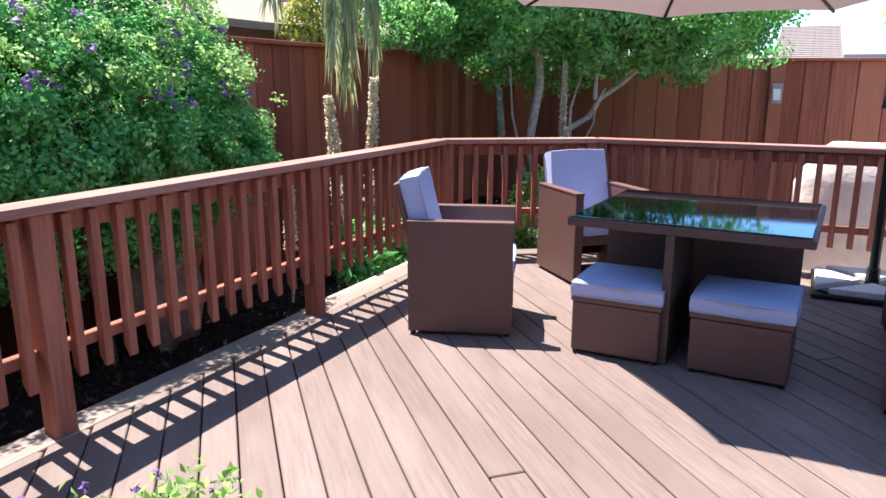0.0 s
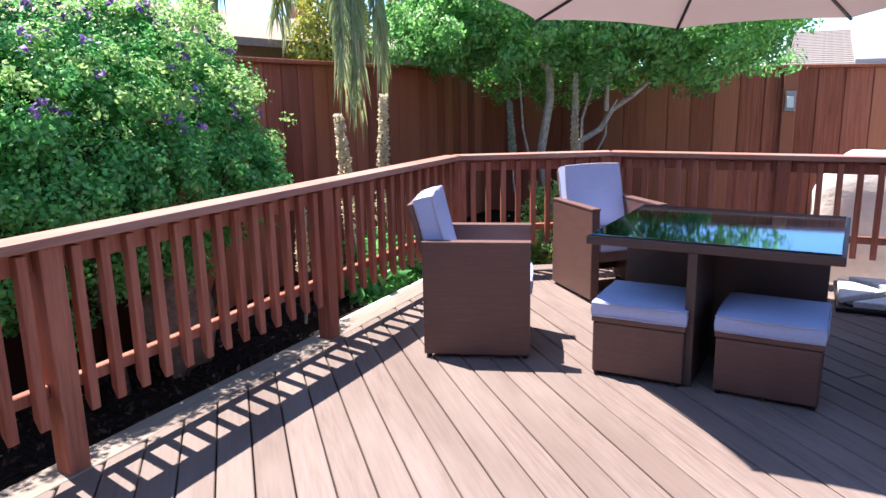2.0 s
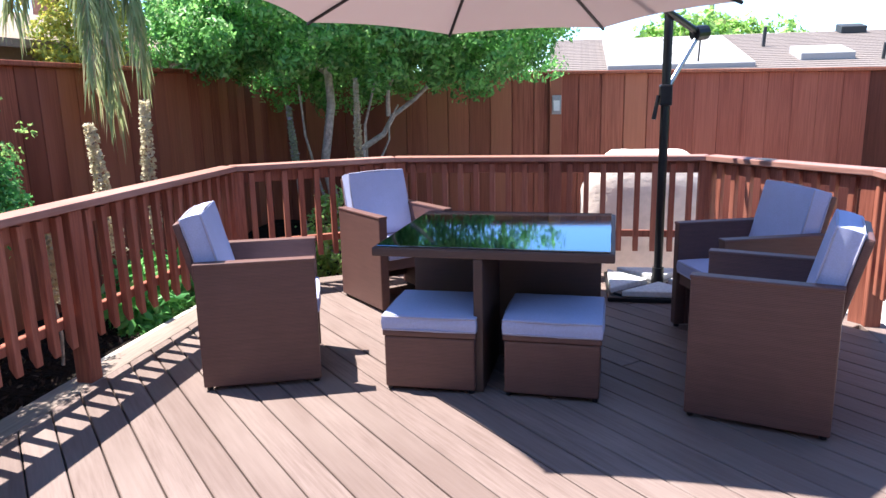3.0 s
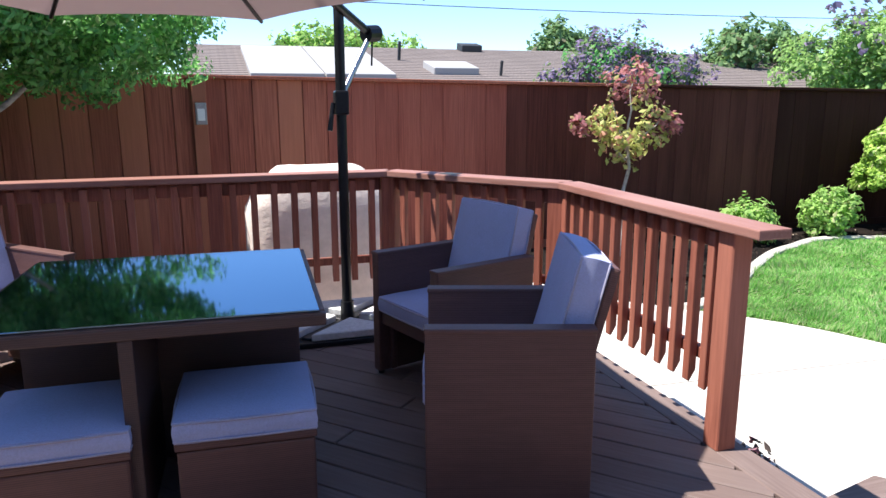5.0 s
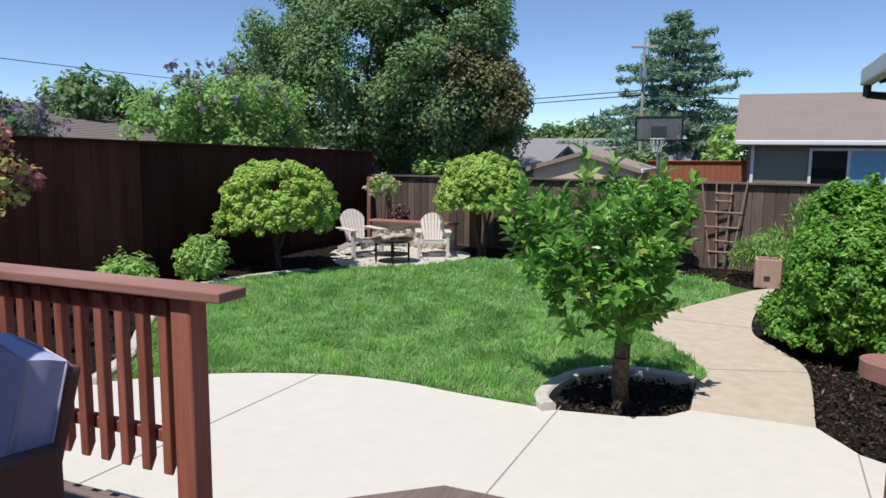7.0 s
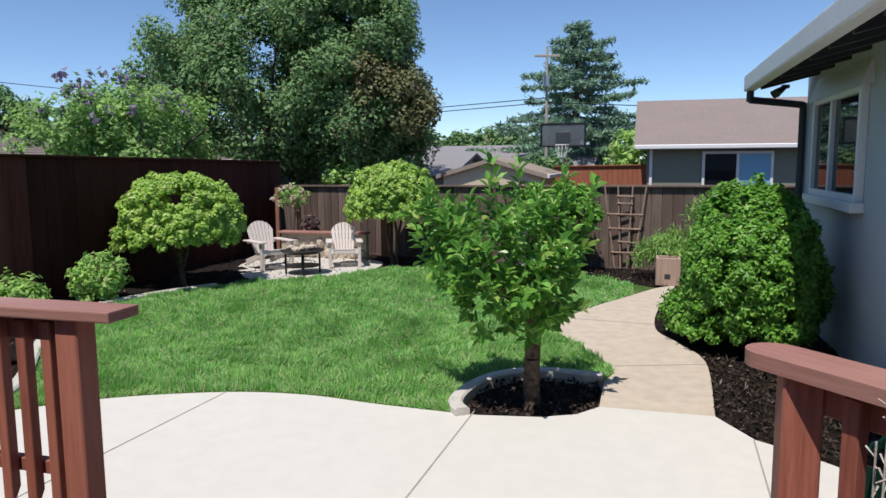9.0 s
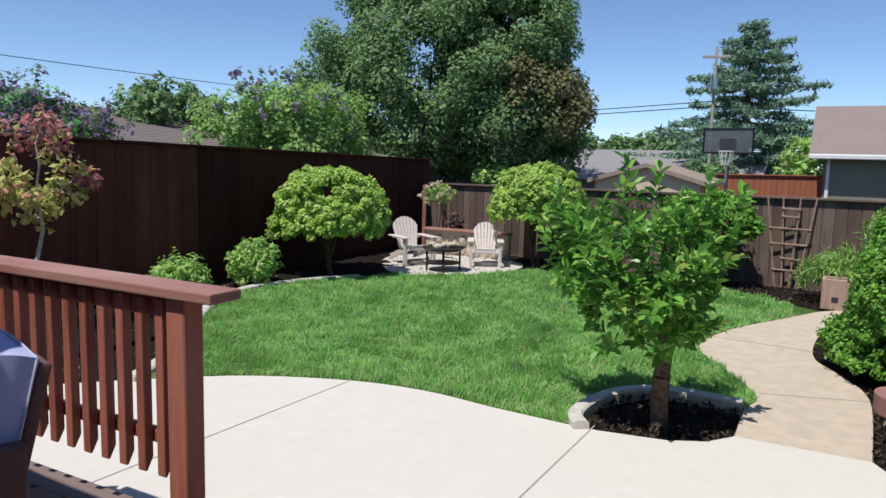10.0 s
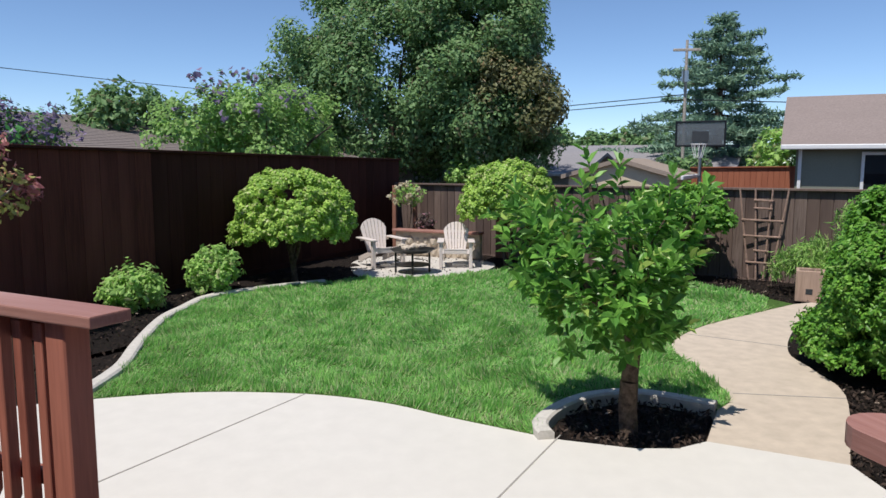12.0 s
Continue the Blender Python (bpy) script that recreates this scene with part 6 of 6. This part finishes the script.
def far_tree(label, at, z0, z1, rx, n, leaf, seed, ry=None, size=0.16, extra=(), low=-0.9, wob=0.35, shell=0.55, name="tree", category="tree", per=16, spread=0.0):
    x, y = at
    h = z1 - z0
    lv = clumps((x, y, (z0 + z1) / 2), (rx, ry or rx, h / 2), n, per, spread or size * 0.8, shell, low, wob, seed)
    lines = [((x, y, -0.8), (x, y, z0 + h * 0.5), 0.05 * rx + 0.03, 0.03 * rx)] + [((x, y, z0 + h * 0.1), (x + 0.6 * rx * math.cos(k * 1.3), y + 0.6 * rx * math.sin(k * 1.3), z0 + h * 0.65), 0.03 * rx + 0.01, 0.01) for k in range(5)]
    return plant(name, label, category, lv, size * 1.15, size * 0.65, leaf, lines, "bark", extra)


brownish = clumps((20.3, 9.1, 3.0), (1.5, 1.4, 1.4), 60, 170, 0.26, 0.75, -0.6, 0.3, 95)
second = clumps((21.0, 10.5, 5.4), (2.2, 2.0, 1.9), 130, 260, 0.3, 0.7, -0.7, 0.4, 96)
third = clumps((21.0, 10.1, 2.6), (2.0, 2.0, 1.6), 90, 260, 0.3, 0.7, -0.9, 0.35, 97)
far_tree("big dark-green broadleaf tree beyond the far fence, rust-tinted on one side", (21.0, 13.6), 0.7, 7.0, 3.3, 270, "far", 91, size=0.125, per=280, spread=0.34, shell=0.72, wob=0.42, extra=[("rust_side", brownish, 0.13, 0.07, "brown"), ("side_crown", np.concatenate([second, third]), 0.14, 0.08, "far")])
far_tree("bright yellow-green flowering shrub rising over the tall fence", (12.4, 11.6), 0.6, 2.95, 2.4, 420, "tall", 101, 1.0, 0.09, per=60, spread=0.15, wob=0.5, name="tall_shrub", category="shrub",
         extra=[("blossom", clumps((11.9, 11.5, 2.2), (1.8, 1.0, 0.95), 80, 8, 0.07, 0.95, 0.0, 0.3, 102), 0.12, 0.08, "mauve")])
far_tree("dark leafy tree over the neighbouring roof", (13.2, 16.5), 1.4, 3.2, 1.6, 300, "far", 103, 1.2, 0.15)
far_tree("mauve-flowering crape myrtle behind the tall fence", (5.75, 10.4), 0.9, 2.2, 1.25, 330, "mauve", 105, 0.7, 0.065, per=28, spread=0.07, wob=0.45, shell=0.4, name="crape_myrtle",
         extra=[("leaves", clumps((5.75, 10.4, 1.6), (1.15, 0.6, 0.6), 90, 10, 0.08, 0.4, -0.9, 0.4, 106), 0.09, 0.045, "shrub")])
far_tree("small dark tree past the neighbouring roof", (13.8, 28.0), 1.5, 4.2, 1.5, 260, "far", 107, size=0.22)
far_tree("rounded light-green tree beyond the neighbouring roof", (4.8, 29.0), 1.0, 4.0, 3.6, 520, "light", 109, 2.0, 0.22)
far_tree("yellow-green tree behind the shaded fence", (-7.0, 10.35), 1.3, 4.2, 0.75, 260, "gold", 111, size=0.075, per=26, spread=0.1)
far_tree("dark tree beside the garden tree behind the fence", (-4.9, 12.5), 1.2, 4.6, 1.7, 380, "tree", 113, size=0.16)
far_tree("light shrub next to the neighbouring house", (25.5, 1.7), 0.0, 2.6, 1.2, 240, "light", 115, size=0.16)
far_tree("dark shrub next to the basketball hoop", (26.5, 5.3), -0.5, 1.6, 1.3, 200, "far", 117, size=0.18)
far_tree("pale shrub in front of the distant house", (20.0, 10.2), 0.0, 1.5, 0.8, 150, "light", 119, size=0.13)
for k, (x, y, z1, r_) in enumerate(((70, 27, 4.6, 2.2), (74, 24, 5.2, 1.6), (72, 20, 4.4, 2.6), (70, 16.5, 4.8, 2.0), (66, 13, 4.2, 2.4))):
    far_tree("faint distant tree on the skyline", (x, y), 0.0, z1, r_, 110, "far", 121 + k, size=0.5)
# conifer
fir = thing("conifer", "tall layered dark blue-green conifer", "tree", at=(34.0, 4.75, -1.0))
part("trunk", tubed((0, 0, 0), (0, 0, 8.7), 0.3, 0.04, 10), M["bark"], fir)
rf = np.random.RandomState(5)
needles = []
for k in range(20):
    f = (k + 0.3) / 20
    for j in range(6):
        z = 1.5 + 7.1 * f + rf.uniform(-0.12, 0.12)
        ln = (5.2 * (1 - f) ** 0.75 + 0.3) * rf.uniform(0.45, 1.15)
        a = j * 1.047 + k * 0.5 + rf.uniform(-0.3, 0.3)
        d = np.array([math.cos(a), math.sin(a), 0.0])
        tip = d * ln + np.array([0, 0, z - rf.uniform(-0.06, 0.2) * ln + 0.05 * ln * (f > 0.6)])
        part("limb", tubed((0, 0, z), tuple(tip), 0.05 * (1 - f) + 0.015, 0.01, 5), M["bark"], fir)
        s_ = 0.18 + 0.82 * rf.rand(int(70 * ln) + 30) ** 0.75
        p = np.outer(s_, tip - [0, 0, z]) + [0, 0, z]
        side = np.cross(d, [0, 0, 1.0])
        p = p + np.outer(rf.randn(len(s_)) * 0.24 * (1.15 - s_) * ln / 2.4, side) + rf.randn(len(s_), 3) * (0.08, 0.08, 0.08) + np.outer(s_ ** 3 * 0.12, [0, 0, 1.0])
        needles.append(p)
e = new("crown", cloud("crown", np.concatenate(needles), 0.3, 0.07, LEAF["fir"], bend=0.1))
e.parent = fir
# utility poles and wires
for x, y, h, wd_, dz in ((28.0, 5.35, 5.74, 0.06, 0.3), (5.9, 34.0, 6.5, 0.12, 0.3), (33.5, 32.0, 6.0, 0.12, 0.3)):
    up = thing("utility_pole", "wooden utility pole with a crossarm", "utility pole", at=(x, y, -1.5), group="utility poles")
    part("shaft", tubed((0, 0, 0), (0, 0, h + 1.5), wd_ * 1.15, wd_ * 0.8, 10), M["pale_bark"], up)
    part("crossarm", boxed(-0.05, -8 * wd_, h + 1.5 - dz - 0.09, 0.05, 8 * wd_, h + 1.5 - dz, 0.01), M["pale_bark"], up, m=pose(0, 0, 0, 0, 0, 20 if y < 20 else 80))
    part("transformer", tubed((-0.2, 0.0, h + 0.0), (-0.2, 0.0, h + 0.4), 0.12, 0.12, 12), M["steel"], up) if y < 20 else None
for (a, b) in (((28, 5.35, 3.64), (60, 60, 4.9)), ((28, 5.35, 3.82), (60, 60, 5.2)), ((28, 5.35, 3.64), (50, -30, 4.6)), ((5.9, 34, 5.6), (-60, 40, 5.2)), ((5.9, 34, 5.6), (60, 30, 6.2))):
    wl = thing("power_line", "thin dark overhead power line", "cable", group="power lines")
    bm = bmesh.new()
    pa, pb = Vector(a), Vector(b)
    rings = []
    for k in range(13):
        p = pa.lerp(pb, k / 12) - Vector((0, 0, 1.7 * (k / 12) * (1 - k / 12)))
        rings.append([bm.verts.new(p + Vector((0, 0.02 * math.cos(2.094 * j), 0.02 * math.sin(2.094 * j)))) for j in range(3)])
    for r0_, r1_ in zip(rings, rings[1:]):
        for j in range(3):
            bm.faces.new((r0_[j], r0_[(j + 1) % 3], r1_[(j + 1) % 3], r1_[j]))
    part("cable", bm, M["black"], wl)
